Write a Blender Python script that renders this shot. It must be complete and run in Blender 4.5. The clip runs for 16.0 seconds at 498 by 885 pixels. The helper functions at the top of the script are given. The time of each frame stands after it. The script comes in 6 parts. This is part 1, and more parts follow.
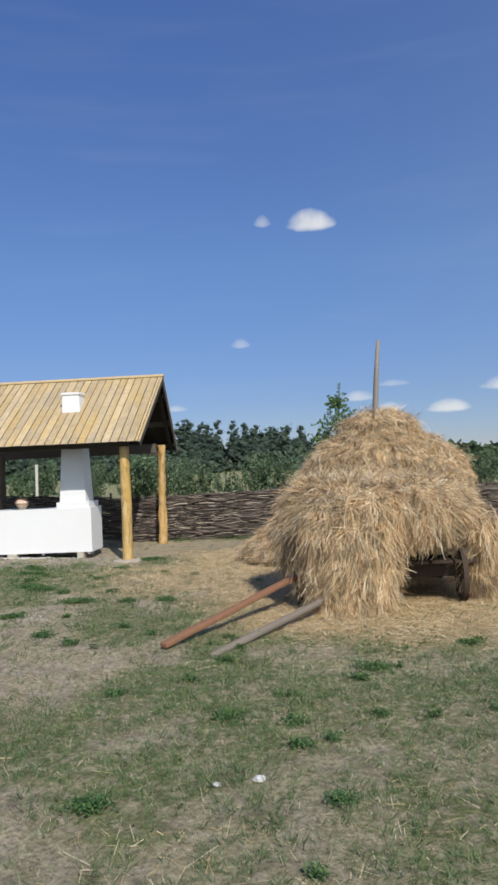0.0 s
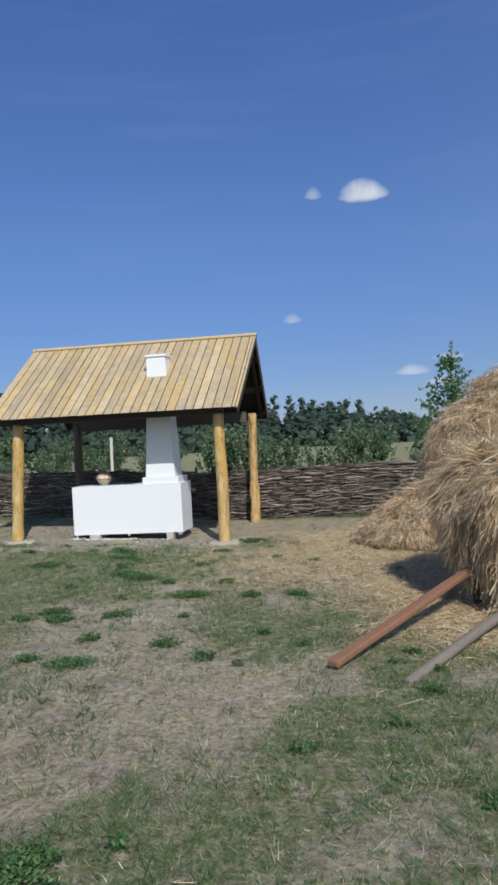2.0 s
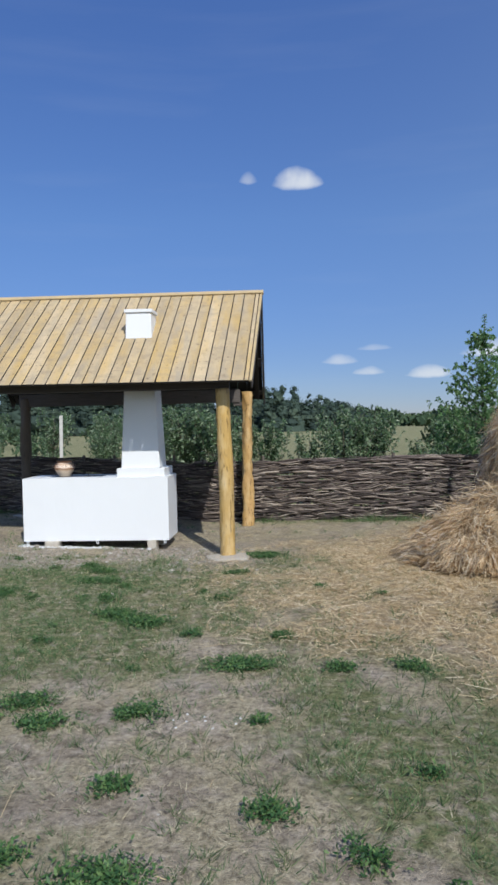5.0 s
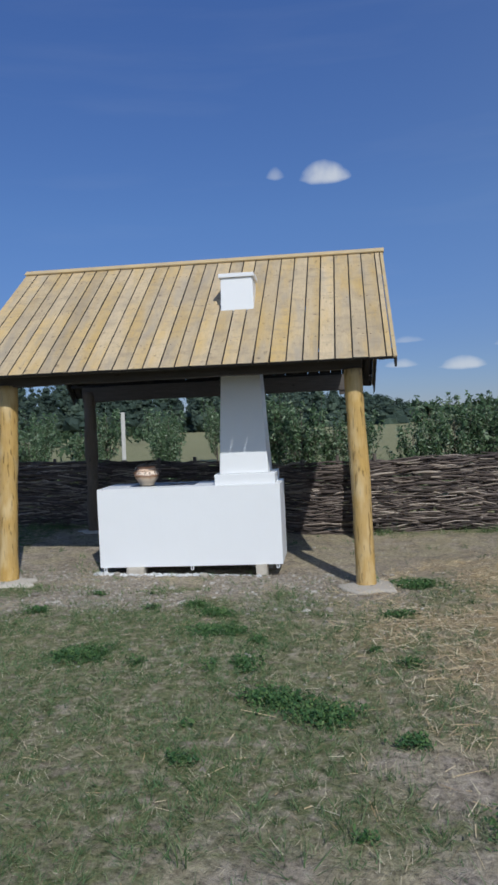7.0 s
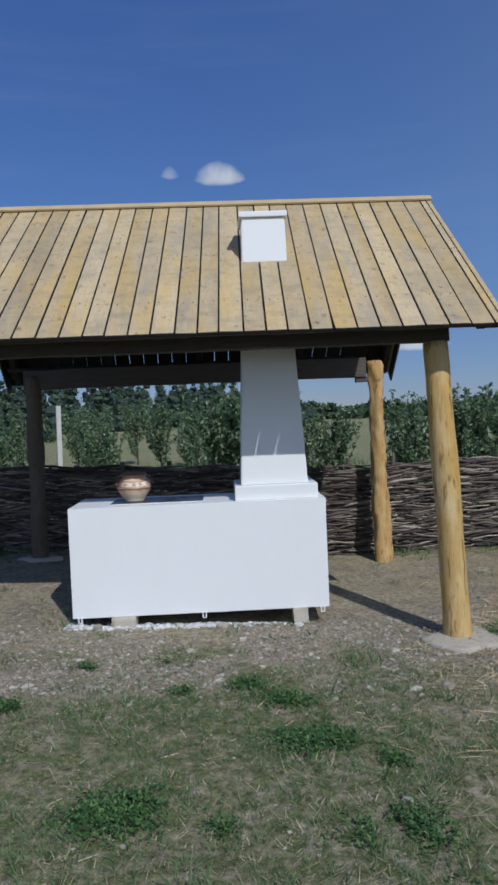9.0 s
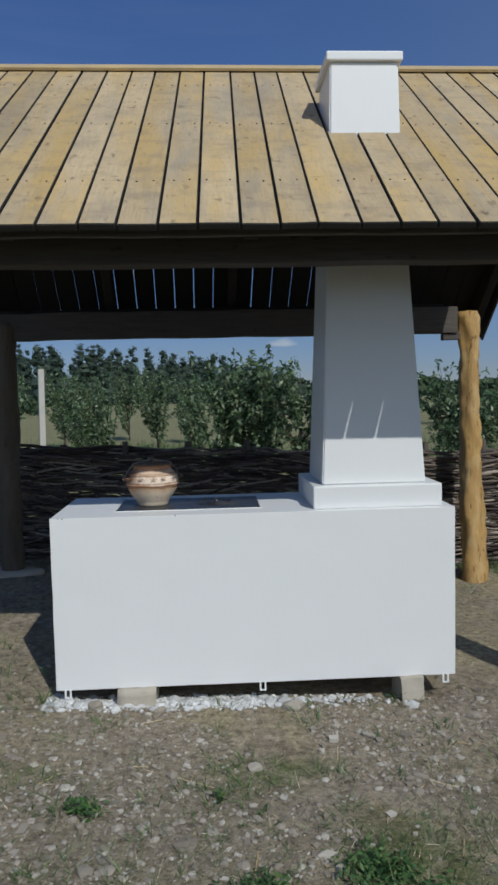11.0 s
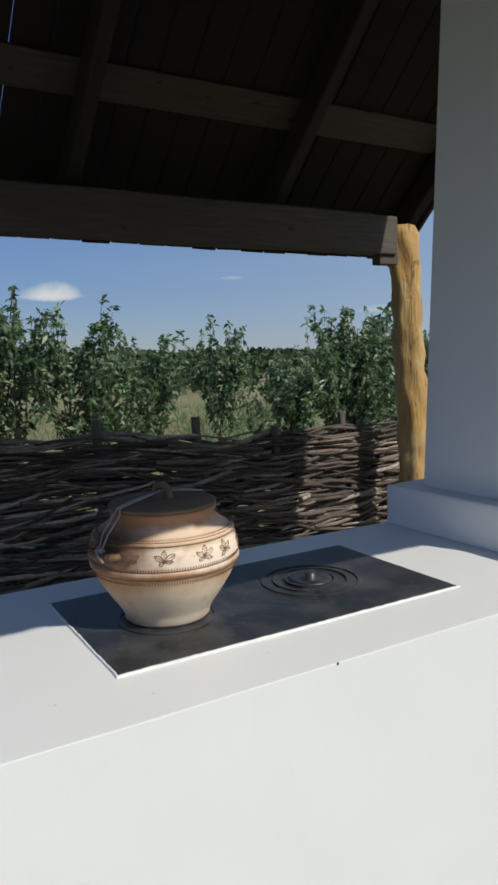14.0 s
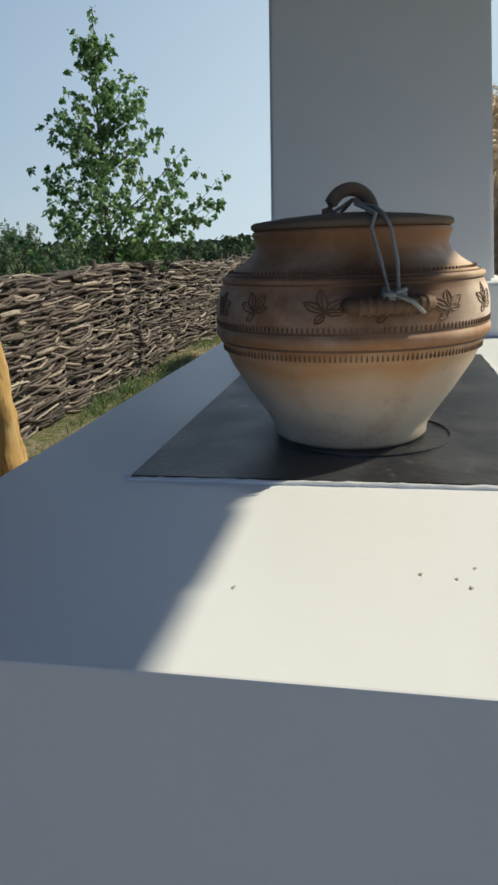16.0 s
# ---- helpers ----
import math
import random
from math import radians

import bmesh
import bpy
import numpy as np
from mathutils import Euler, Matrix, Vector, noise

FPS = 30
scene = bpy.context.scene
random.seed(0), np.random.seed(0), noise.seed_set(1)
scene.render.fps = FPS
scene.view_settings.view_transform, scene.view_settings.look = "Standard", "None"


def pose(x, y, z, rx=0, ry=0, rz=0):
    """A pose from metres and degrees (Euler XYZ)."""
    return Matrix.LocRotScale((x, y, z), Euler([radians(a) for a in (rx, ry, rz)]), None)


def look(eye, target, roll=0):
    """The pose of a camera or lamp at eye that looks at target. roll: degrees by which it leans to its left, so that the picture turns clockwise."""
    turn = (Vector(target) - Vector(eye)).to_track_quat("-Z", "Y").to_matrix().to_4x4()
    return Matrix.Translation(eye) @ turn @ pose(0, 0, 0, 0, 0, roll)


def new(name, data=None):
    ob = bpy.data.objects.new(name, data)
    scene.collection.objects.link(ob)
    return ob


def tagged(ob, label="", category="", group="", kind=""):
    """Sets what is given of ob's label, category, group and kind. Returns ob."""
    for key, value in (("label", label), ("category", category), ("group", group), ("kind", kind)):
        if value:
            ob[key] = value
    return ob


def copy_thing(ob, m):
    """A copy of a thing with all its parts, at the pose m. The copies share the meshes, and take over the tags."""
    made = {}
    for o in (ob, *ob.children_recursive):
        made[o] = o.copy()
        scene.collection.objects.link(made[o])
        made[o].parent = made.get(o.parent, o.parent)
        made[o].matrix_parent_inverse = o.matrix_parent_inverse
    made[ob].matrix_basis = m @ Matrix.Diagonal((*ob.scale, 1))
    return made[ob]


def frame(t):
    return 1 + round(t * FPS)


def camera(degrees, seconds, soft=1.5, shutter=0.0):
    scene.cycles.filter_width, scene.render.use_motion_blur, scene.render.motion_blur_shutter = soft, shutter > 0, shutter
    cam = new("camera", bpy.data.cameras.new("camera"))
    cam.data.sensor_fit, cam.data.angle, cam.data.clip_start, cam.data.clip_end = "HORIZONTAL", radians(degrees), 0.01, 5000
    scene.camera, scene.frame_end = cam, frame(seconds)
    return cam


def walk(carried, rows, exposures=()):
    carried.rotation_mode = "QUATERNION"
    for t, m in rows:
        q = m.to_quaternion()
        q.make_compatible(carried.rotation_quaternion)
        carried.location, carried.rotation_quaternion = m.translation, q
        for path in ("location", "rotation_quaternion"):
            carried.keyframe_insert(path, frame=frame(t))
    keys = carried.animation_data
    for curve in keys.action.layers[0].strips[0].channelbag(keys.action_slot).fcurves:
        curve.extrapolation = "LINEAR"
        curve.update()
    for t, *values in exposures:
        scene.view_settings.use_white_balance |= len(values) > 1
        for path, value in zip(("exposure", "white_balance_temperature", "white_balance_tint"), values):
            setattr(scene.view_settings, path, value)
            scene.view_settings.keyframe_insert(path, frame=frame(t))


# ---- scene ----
cam = camera(38.5, 16.0, soft=2.9)
PATH = [
    (0, (-0.362, -0.558, 1.618), (-0.551, 1.432, 1.675), -2.6),
    (0.5, (-0.621, -0.235, 1.57), (-0.894, 1.747, 1.57), -0.1),
    (1, (-0.927, 0.1, 1.587), (-1.247, 2.073, 1.516), -0.4),
    (1.5, (-1.19, 0.529, 1.596), (-1.634, 2.479, 1.641), -3.8),
    (2, (-1.468, 0.95, 1.544), (-1.806, 2.922, 1.541), -3.1),
    (2.5, (-1.708, 1.353, 1.568), (-1.828, 3.349, 1.523), -4.0),
    (3, (-1.935, 1.827, 1.589), (-2.079, 3.821, 1.547), -4.9),
    (3.5, (-2.219, 2.256, 1.566), (-2.321, 4.253, 1.541), -3.8),
    (4, (-2.454, 2.672, 1.552), (-2.562, 4.669, 1.539), -5.4),
    (4.2, (-2.543, 2.808, 1.574), (-2.725, 4.8, 1.586), -2.4),
    (6.3, (-3.685, 4.63, 1.587), (-3.787, 6.619, 1.402), -1.5),
    (6.5, (-3.78, 4.845, 1.573), (-3.941, 6.833, 1.432), -3.7),
    (7, (-4.124, 5.289, 1.568), (-4.353, 7.275, 1.508), -2.6),
    (7.5, (-4.524, 5.717, 1.573), (-4.62, 7.709, 1.426), -2.0),
    (8, (-4.831, 6.187, 1.545), (-4.869, 8.186, 1.581), -3.8),
    (8.2, (-4.961, 6.395, 1.539), (-5.02, 8.394, 1.502), -2.6),
    (10.3, (-5.709, 8.547, 1.563), (-5.473, 10.531, 1.474), -4.3),
    (10.5, (-5.684, 8.751, 1.526), (-5.572, 10.747, 1.488), -3.8),
    (11, (-5.83, 9.216, 1.483), (-5.73, 11.209, 1.345), -1.3),
    (11.5, (-5.966, 9.649, 1.473), (-5.732, 11.631, 1.331), -0.8),
    (12, (-6.022, 10.07, 1.474), (-5.711, 12.044, 1.415), -0.9),
    (12.5, (-6.171, 10.497, 1.418), (-5.67, 12.425, 1.239), -2.2),
    (13, (-6.327, 10.914, 1.438), (-5.72, 12.79, 1.103), -1.3),
    (13.5, (-6.409, 11.362, 1.451), (-5.699, 13.215, 1.209), -0.6),
    (14, (-6.663, 11.738, 1.389), (-5.663, 13.452, 1.149), -1.9),
    (14.5, (-6.788, 12.145, 1.314), (-5.665, 13.756, 0.944), -1.6),
    (15, (-6.781, 12.495, 1.196), (-5.47, 13.969, 0.874), 1.1),
    (15.5, (-6.864, 12.719, 1.187), (-5.152, 13.706, 0.879), 0.6),
    (16, (-6.901, 12.904, 1.109), (-5.007, 13.27, 0.581), -2.0),
]
walk(cam, [(t, look(eye, target, roll)) for t, eye, target, roll in PATH],
     [(0, 0.12, 6850, 7), (1, 0.07, 6700, 7), (1.5, -0.06, 6350, 7), (2, -0.02, 6400, 7), (2.5, 0.08, 6450, 7), (3.5, 0.08, 6400, 7), (6.5, -0.12, 6200, 7), (7, -0.25, 6150, 7), (8.2, -0.33, 6000, 7), (10.5, -0.56, 6100, 5), (11, -0.58, 6350, 4.5), (11.5, -0.38, 6550, 4.5), (12.3, -0.5, 6750, 5),
      (13, -0.60, 6600, 5.3), (13.5, -0.32, 6900, 5), (14, -0.14, 6900, 5), (14.5, 0.06, 7100, 4), (15, 0.32, 7400, 3), (15.5, 0.34, 7500, 2.5), (16, 0.1, 7650, 0.8)])

# ---- light ----
SUN_TO = Vector((0.42, -0.908, 0.96)).normalized()   # towards the sun
sun_el = math.asin(SUN_TO.z)
sun_az = math.atan2(SUN_TO.x, SUN_TO.y)
sun = new("sun", bpy.data.lights.new("sun", "SUN"))
sun.data.energy, sun.data.angle, sun.data.color = 4.0, radians(0.55), (1.0, 0.963, 0.915)
sun.matrix_world = look((0, 0, 60), Vector((0, 0, 60)) - SUN_TO)

world = bpy.data.worlds.new("sky")
scene.world = world
world.use_nodes = True
wn, wl = world.node_tree.nodes, world.node_tree.links
wn.clear()


def wmath(op, a, b=None, c=None):
    n = wn.new("ShaderNodeMath")
    n.operation = op
    for k, v in enumerate((a, b, c)):
        if v is None:
            continue
        if isinstance(v, (int, float)):
            n.inputs[k].default_value = v
        else:
            wl.new(v, n.inputs[k])
    return n.outputs[0]


sky = wn.new("ShaderNodeTexSky")
sky.sky_type = "NISHITA"
sky.sun_disc = False
sky.sun_elevation, sky.sun_rotation = sun_el, sun_az
sky.air_density, sky.dust_density, sky.ozone_density = 1.0, 0.0, 5.0
sky.altitude = 600
coord = wn.new("ShaderNodeTexCoord")
split = wn.new("ShaderNodeSeparateXYZ")
wl.new(coord.outputs["Generated"], split.inputs[0])
az_deg = wmath("MULTIPLY", wmath("ARCTAN2", split.outputs[0], split.outputs[1]), 57.2958)
el_deg = wmath("MULTIPLY", wmath("ARCSINE", split.outputs[2]), 57.2958)
puff = wn.new("ShaderNodeTexNoise")
puff.inputs["Scale"].default_value, puff.inputs["Detail"].default_value = 34.0, 5.0
wl.new(coord.outputs["Generated"], puff.inputs["Vector"])
wisp = wmath("MULTIPLY", wmath("SUBTRACT", puff.outputs["Fac"], 0.5), 1.3)
# small fair-weather clouds: azimuth, elevation, half width, half height (degrees), density
CLOUDS = [(0.35, 18.7, 2.35, 1.4, 0.85), (-3.5, 18.8, 0.8, 0.75, 0.4), (-5.8, 9.6, 0.9, 0.7, 0.35),
          (10.3, 3.8, 1.9, 0.9, 0.8), (15.4, 5.4, 2.8, 1.2, 0.9), (3.6, 4.95, 1.6, 0.7, 0.5),
          (5.8, 4.0, 1.5, 0.6, 0.6), (-11.2, 4.6, 1.2, 0.4, 0.4), (6.2, 5.8, 1.6, 0.4, 0.3),
          (53.9, 5.9, 2.6, 0.8, 0.5),
          (41.1, 3.4, 2.8, 0.5, 0.35), (29.3, 6.2, 1.2, 0.3, 0.3)]
cover = None
for a, e, sa, se, thick in CLOUDS:
    da = wmath("DIVIDE", wmath("SUBTRACT", az_deg, a), sa)
    up = wmath("DIVIDE", wmath("SUBTRACT", el_deg, e - 0.35 * se), se)
    # flat base, rounded top
    up = wmath("MAXIMUM", up, wmath("MULTIPLY", up, -3.0))
    da = wmath("MULTIPLY", da, wmath("ADD", 1.0, wmath("MULTIPLY", wmath("MAXIMUM", up, 0.0), 0.38)))
    r2 = wmath("ADD", wmath("MULTIPLY", da, da), wmath("MULTIPLY", up, up))
    d = wmath("ADD", wmath("SUBTRACT", 0.95, r2), wisp)
    d = wmath("MULTIPLY", wmath("SMOOTH_MIN", wmath("MAXIMUM", d, 0.0), 1.0, 0.3), thick)
    cover = d if cover is None else wmath("MAXIMUM", cover, d)
veil = wn.new("ShaderNodeTexNoise")
veil.inputs["Scale"].default_value, veil.inputs["Detail"].default_value = 3.0, 5.0
vmap = wn.new("ShaderNodeMapping")
vmap.inputs["Scale"].default_value = (1.0, 1.0, 9.0)
wl.new(coord.outputs["Generated"], vmap.inputs["Vector"])
wl.new(vmap.outputs[0], veil.inputs["Vector"])
haze = wmath("MULTIPLY", wmath("MAXIMUM", wmath("SUBTRACT", veil.outputs["Fac"], 0.55), 0.0), 0.12)
cover = wmath("MINIMUM", wmath("MAXIMUM", cover, haze), 1.0)
mix = wn.new("ShaderNodeMix")
mix.data_type = "RGBA"
wl.new(cover, mix.inputs["Factor"])
grade = wn.new("ShaderNodeValToRGB")
wl.new(wmath("DIVIDE", el_deg, 45.0), grade.inputs[0])
for k, (p, c) in enumerate(((0.0, (0.47, 0.50, 0.70)), (0.12, (0.56, 0.59, 0.79)), (0.35, (0.79, 0.865, 1.08)), (0.75, (0.89, 1.025, 1.42)))):
    if k > 1:
        grade.color_ramp.elements.new(p)
    grade.color_ramp.elements[k].position, grade.color_ramp.elements[k].color = p, (*c, 1)
tint = wn.new("ShaderNodeMix")
tint.data_type, tint.blend_type = "RGBA", "MULTIPLY"
tint.inputs["Factor"].default_value = 1.0
wl.new(grade.outputs[0], tint.inputs["B"])
wl.new(sky.outputs[0], tint.inputs["A"])
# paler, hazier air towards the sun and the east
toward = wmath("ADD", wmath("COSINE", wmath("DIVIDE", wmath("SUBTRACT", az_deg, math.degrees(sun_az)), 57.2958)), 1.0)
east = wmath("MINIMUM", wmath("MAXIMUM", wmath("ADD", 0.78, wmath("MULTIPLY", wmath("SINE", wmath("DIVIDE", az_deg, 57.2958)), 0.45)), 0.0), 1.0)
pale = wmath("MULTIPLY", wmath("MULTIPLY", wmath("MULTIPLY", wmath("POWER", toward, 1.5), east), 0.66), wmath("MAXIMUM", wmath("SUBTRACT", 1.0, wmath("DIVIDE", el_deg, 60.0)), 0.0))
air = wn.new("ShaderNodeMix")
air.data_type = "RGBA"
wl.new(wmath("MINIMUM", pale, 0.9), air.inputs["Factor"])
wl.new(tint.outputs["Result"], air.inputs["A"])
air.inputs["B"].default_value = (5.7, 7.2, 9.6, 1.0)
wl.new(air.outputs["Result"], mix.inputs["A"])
mix.inputs["B"].default_value = (8.0, 8.1, 8.4, 1.0)
bg = wn.new("ShaderNodeBackground")
bg.inputs["Strength"].default_value = 0.097
wl.new(mix.outputs["Result"], bg.inputs["Color"])
wout = wn.new("ShaderNodeOutputWorld")
wl.new(bg.outputs[0], wout.inputs["Surface"])
scene.view_settings.exposure = 0.0


# ---- materials ----
class Mat:
    """A node material under construction."""

    def __init__(self, name, rough=0.8, metal=0.0, spec=0.4):
        self.m = bpy.data.materials.new(name)
        self.m.use_nodes = True
        self.n, self.l = self.m.node_tree.nodes, self.m.node_tree.links
        self.b = self.n["Principled BSDF"]
        self.b.inputs["Roughness"].default_value = rough
        self.b.inputs["Metallic"].default_value = metal
        self.b.inputs["Specular IOR Level"].default_value = spec
        self.tc = self.n.new("ShaderNodeTexCoord")

    def put(self, sock, v):
        if hasattr(v, "is_output"):
            self.l.new(v, sock)
        elif isinstance(v, (tuple, list)) and len(v) == 3 and sock.type == "RGBA":
            sock.default_value = (*v, 1)
        else:
            sock.default_value = v

    def noise(self, scale, detail=4.0, stretch=(1, 1, 1), rough=0.55, vec=None):
        mp = self.n.new("ShaderNodeMapping")
        mp.inputs["Scale"].default_value = stretch
        self.l.new(vec or self.tc.outputs["Object"], mp.inputs["Vector"])
        t = self.n.new("ShaderNodeTexNoise")
        t.inputs["Scale"].default_value = scale
        t.inputs["Detail"].default_value = detail
        t.inputs["Roughness"].default_value = rough
        self.l.new(mp.outputs[0], t.inputs["Vector"])
        return t.outputs["Fac"]

    def ramp(self, fac, stops):
        r = self.n.new("ShaderNodeValToRGB")
        e = r.color_ramp.elements
        while len(e) < len(stops):
            e.new(0.5)
        for k, (p, c) in enumerate(stops):
            e[k].position = p
            e[k].color = (*c, 1) if isinstance(c, tuple) else (c, c, c, 1)
        self.l.new(fac, r.inputs[0])
        return r.outputs[0]

    def mix(self, fac, a, b, blend="MIX"):
        x = self.n.new("ShaderNodeMix")
        x.data_type = "RGBA"
        x.blend_type = blend
        self.put(x.inputs["Factor"], fac)
        self.put(x.inputs["A"], a)
        self.put(x.inputs["B"], b)
        return x.outputs["Result"]

    def math(self, op, a, b=0.0):
        x = self.n.new("ShaderNodeMath")
        x.operation = op
        self.put(x.inputs[0], a)
        self.put(x.inputs[1], b)
        return x.outputs[0]

    def attr(self, name):
        x = self.n.new("ShaderNodeAttribute")
        x.attribute_name = name
        return x.outputs["Fac"]

    def island(self):
        return self.n.new("ShaderNodeNewGeometry").outputs["Random Per Island"]

    def random(self):
        return self.n.new("ShaderNodeObjectInfo").outputs["Random"]

    def color(self, v):
        self.put(self.b.inputs["Base Color"], v)
        return self

    def rough(self, v):
        self.put(self.b.inputs["Roughness"], v)
        return self

    def bump(self, h, strength=0.3, dist=0.01):
        x = self.n.new("ShaderNodeBump")
        x.inputs["Strength"].default_value = strength
        x.inputs["Distance"].default_value = dist
        self.l.new(h, x.inputs["Height"])
        self.l.new(x.outputs[0], self.b.inputs["Normal"])
        return self

    def leaf(self, amount):
        """Thin leaf: some light passes through."""
        t = self.n.new("ShaderNodeBsdfTranslucent")
        src = self.b.inputs["Base Color"]
        if src.links:
            self.l.new(src.links[0].from_socket, t.inputs["Color"])
        else:
            t.inputs["Color"].default_value = src.default_value
        mx = self.n.new("ShaderNodeMixShader")
        mx.inputs[0].default_value = amount
        self.l.new(self.b.outputs[0], mx.inputs[1])
        self.l.new(t.outputs[0], mx.inputs[2])
        self.l.new(mx.outputs[0], self.n["Material Output"].inputs["Surface"])
        return self


def make_materials():
    M = {}
    # whitewash, faintly blotchy, with brush texture
    a = Mat("whitewash", 0.40, spec=0.5)
    n1, n2 = a.noise(2.2, 5), a.noise(38, 3, (1, 1, 0.25))
    c = a.mix(a.math("MULTIPLY", n1, 0.6), (0.80, 0.805, 0.81), (0.735, 0.735, 0.73))
    spots = a.ramp(a.noise(46, 2), [(0.0, 1.0), (0.80, 1.0), (0.82, 0.8), (1.0, 0.75)])
    a.color(a.mix(1.0, c, spots, "MULTIPLY")).bump(n2, 0.12, 0.004)
    M["white"] = a.m

    def wood(name, light, dark, knot, scale=6.0, rough=0.7, vary=0.35, axis=0, weather=None, cracks=False, slope=False):
        w = Mat(name, rough, spec=0.3)
        st = [14.0, 14.0, 14.0]
        st[axis] = 0.9
        run = (1, 2) if slope else (axis,)
        for k in run:
            st[k] = 0.9
        rnd = w.random()
        off = w.n.new("ShaderNodeVectorMath")
        off.operation = "ADD"
        comb = w.n.new("ShaderNodeCombineXYZ")
        for k in range(3):
            w.l.new(w.math("MULTIPLY", rnd, 37.0 + 11 * k), comb.inputs[k])
        w.l.new(w.tc.outputs["Object"], off.inputs[0])
        w.l.new(comb.outputs[0], off.inputs[1])
        v = off.outputs[0]
        g = w.noise(scale, 6, tuple(st), 0.65, v)
        blot = w.noise(2.3, 4, (1.5, 1.5, 1.5), 0.5, v)
        kn = w.noise(9.0, 2, tuple(1.0 if k in run else 2.4 for k in range(3)), 0.4, v)
        base = w.mix(w.ramp(g, [(0.3, 0.0), (0.72, 1.0)]), light, dark)
        base = w.mix(w.ramp(blot, [(0.36, 0.0), (0.7, 0.75)]), base, knot)
        base = w.mix(w.ramp(kn, [(0.70, 0.0), (0.77, 0.85)]), base, tuple(0.45 * k for k in knot))
        if weather:
            # resin-yellow stretches, grey weathered ones, water marks across several boards, small dark knots
            amber = w.noise(1.5, 5, tuple(0.55 if k in run else 3.0 for k in range(3)), 0.55, v)
            base = w.mix(w.ramp(amber, [(0.44, 0.0), (0.64, 0.8)]), base, (0.60, 0.40, 0.135))
            base = w.mix(w.ramp(w.noise(1.5, 6, tuple(0.8 if k in run else 4.0 for k in range(3)), 0.6, v), [(0.50, 0.0), (0.68, 0.8)]), base, weather)
            wet = w.noise(1.15, 7, (1.0, 1.0, 1.0), 0.68)
            base = w.mix(w.ramp(wet, [(0.50, 0.0), (0.66, 0.5)]), base, (0.39, 0.315, 0.215))
            smear = w.noise(6.0, 7, (0.7, 1.5, 1.5), 0.72, v)
            base = w.mix(w.ramp(smear, [(0.50, 0.0), (0.64, 0.5)]), base, (0.33, 0.265, 0.185))
            base = w.mix(w.ramp(w.noise(26, 5, (4.0, 0.5, 0.5), 0.7, v), [(0.50, 0.0), (0.68, 0.4)]), base, (0.34, 0.26, 0.16))
            speck = w.noise(17, 3, (1, 0.7, 0.7) if slope else (1, 0.35, 1), 0.5, v)
            base = w.mix(w.ramp(speck, [(0.65, 0.0), (0.75, 0.7)]), base, (0.15, 0.10, 0.06))
            dash = w.noise(30, 2, (0.5, 1.6, 1.6), 0.5, v)
            base = w.mix(w.ramp(dash, [(0.68, 0.0), (0.77, 0.6)]), base, (0.14, 0.10, 0.07))
        if cracks:
            ck = w.noise(15, 2, tuple(0.35 if k in run else 2.6 for k in range(3)), 0.5, v)
            base = w.mix(w.ramp(ck, [(0.60, 0.0), (0.66, 0.75)]), base, tuple(0.32 * k for k in dark))
            pale = w.noise(4.5, 4, tuple(0.6 if k in run else 2.0 for k in range(3)), 0.5, v)
            base = w.mix(w.ramp(pale, [(0.5, 0.0), (0.72, 0.7)]), base, (0.70, 0.54, 0.30))
        tone = w.ramp(rnd, [(0.0, 1.0 - vary), (1.0, 1.0)])
        base = w.mix(1.0, base, tone, "MULTIPLY")
        w.color(base).bump(w.math("ADD", g, w.math("MULTIPLY", blot, 0.8)) if cracks else g, 0.6 if cracks else 0.35, 0.012 if cracks else 0.004)
        return w.m

    M["plank"] = wood("roof_board_pine", (0.66, 0.52, 0.325), (0.53, 0.395, 0.22), (0.56, 0.43, 0.26), axis=1, vary=0.22, slope=True, weather=(0.40, 0.34, 0.255))
    # near-black: the shade under the roof is put into the board colour
    a = Mat("shaded_board_underside", 0.85, spec=0.15)
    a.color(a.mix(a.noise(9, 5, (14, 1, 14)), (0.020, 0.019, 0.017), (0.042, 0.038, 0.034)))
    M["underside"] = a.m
    M["ridge"] = wood("ridge_board_pine", (0.62, 0.48, 0.27), (0.5, 0.36, 0.17), (0.42, 0.33, 0.21), axis=0, vary=0.1)
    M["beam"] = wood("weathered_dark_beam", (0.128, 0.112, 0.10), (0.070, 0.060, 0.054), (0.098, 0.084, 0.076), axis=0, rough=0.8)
    # rafters near-black: the roof's shade is part of their colour
    M["rafter"] = wood("shaded_rafter_wood", (0.055, 0.047, 0.041), (0.03, 0.026, 0.022), (0.04, 0.035, 0.03), axis=1, rough=0.8, slope=True)
    M["log"] = wood("varnished_pine_log", (0.58, 0.38, 0.12), (0.42, 0.245, 0.06), (0.52, 0.36, 0.16), axis=2, scale=5.0, rough=0.6, vary=0.12, cracks=True)
    M["log_orange"] = wood("gnarled_orange_log", (0.60, 0.39, 0.145), (0.40, 0.23, 0.08), (0.44, 0.27, 0.115), axis=2, scale=7.0, rough=0.6, vary=0.05, cracks=True)
    M["log_grey"] = wood("weathered_shaded_log", (0.19, 0.145, 0.10), (0.10, 0.075, 0.055), (0.14, 0.11, 0.08), axis=2, vary=0.15)
    M["pole"] = wood("grey_pole_wood", (0.25, 0.21, 0.17), (0.15, 0.125, 0.105), (0.2, 0.17, 0.14), axis=0, vary=0.1)
    M["bark_pole"] = wood("stack_pole_wood", (0.32, 0.285, 0.255), (0.19, 0.168, 0.15), (0.24, 0.215, 0.195), axis=2, vary=0.1)

    a = Mat("rusty_red_shaft", 0.85, spec=0.2)
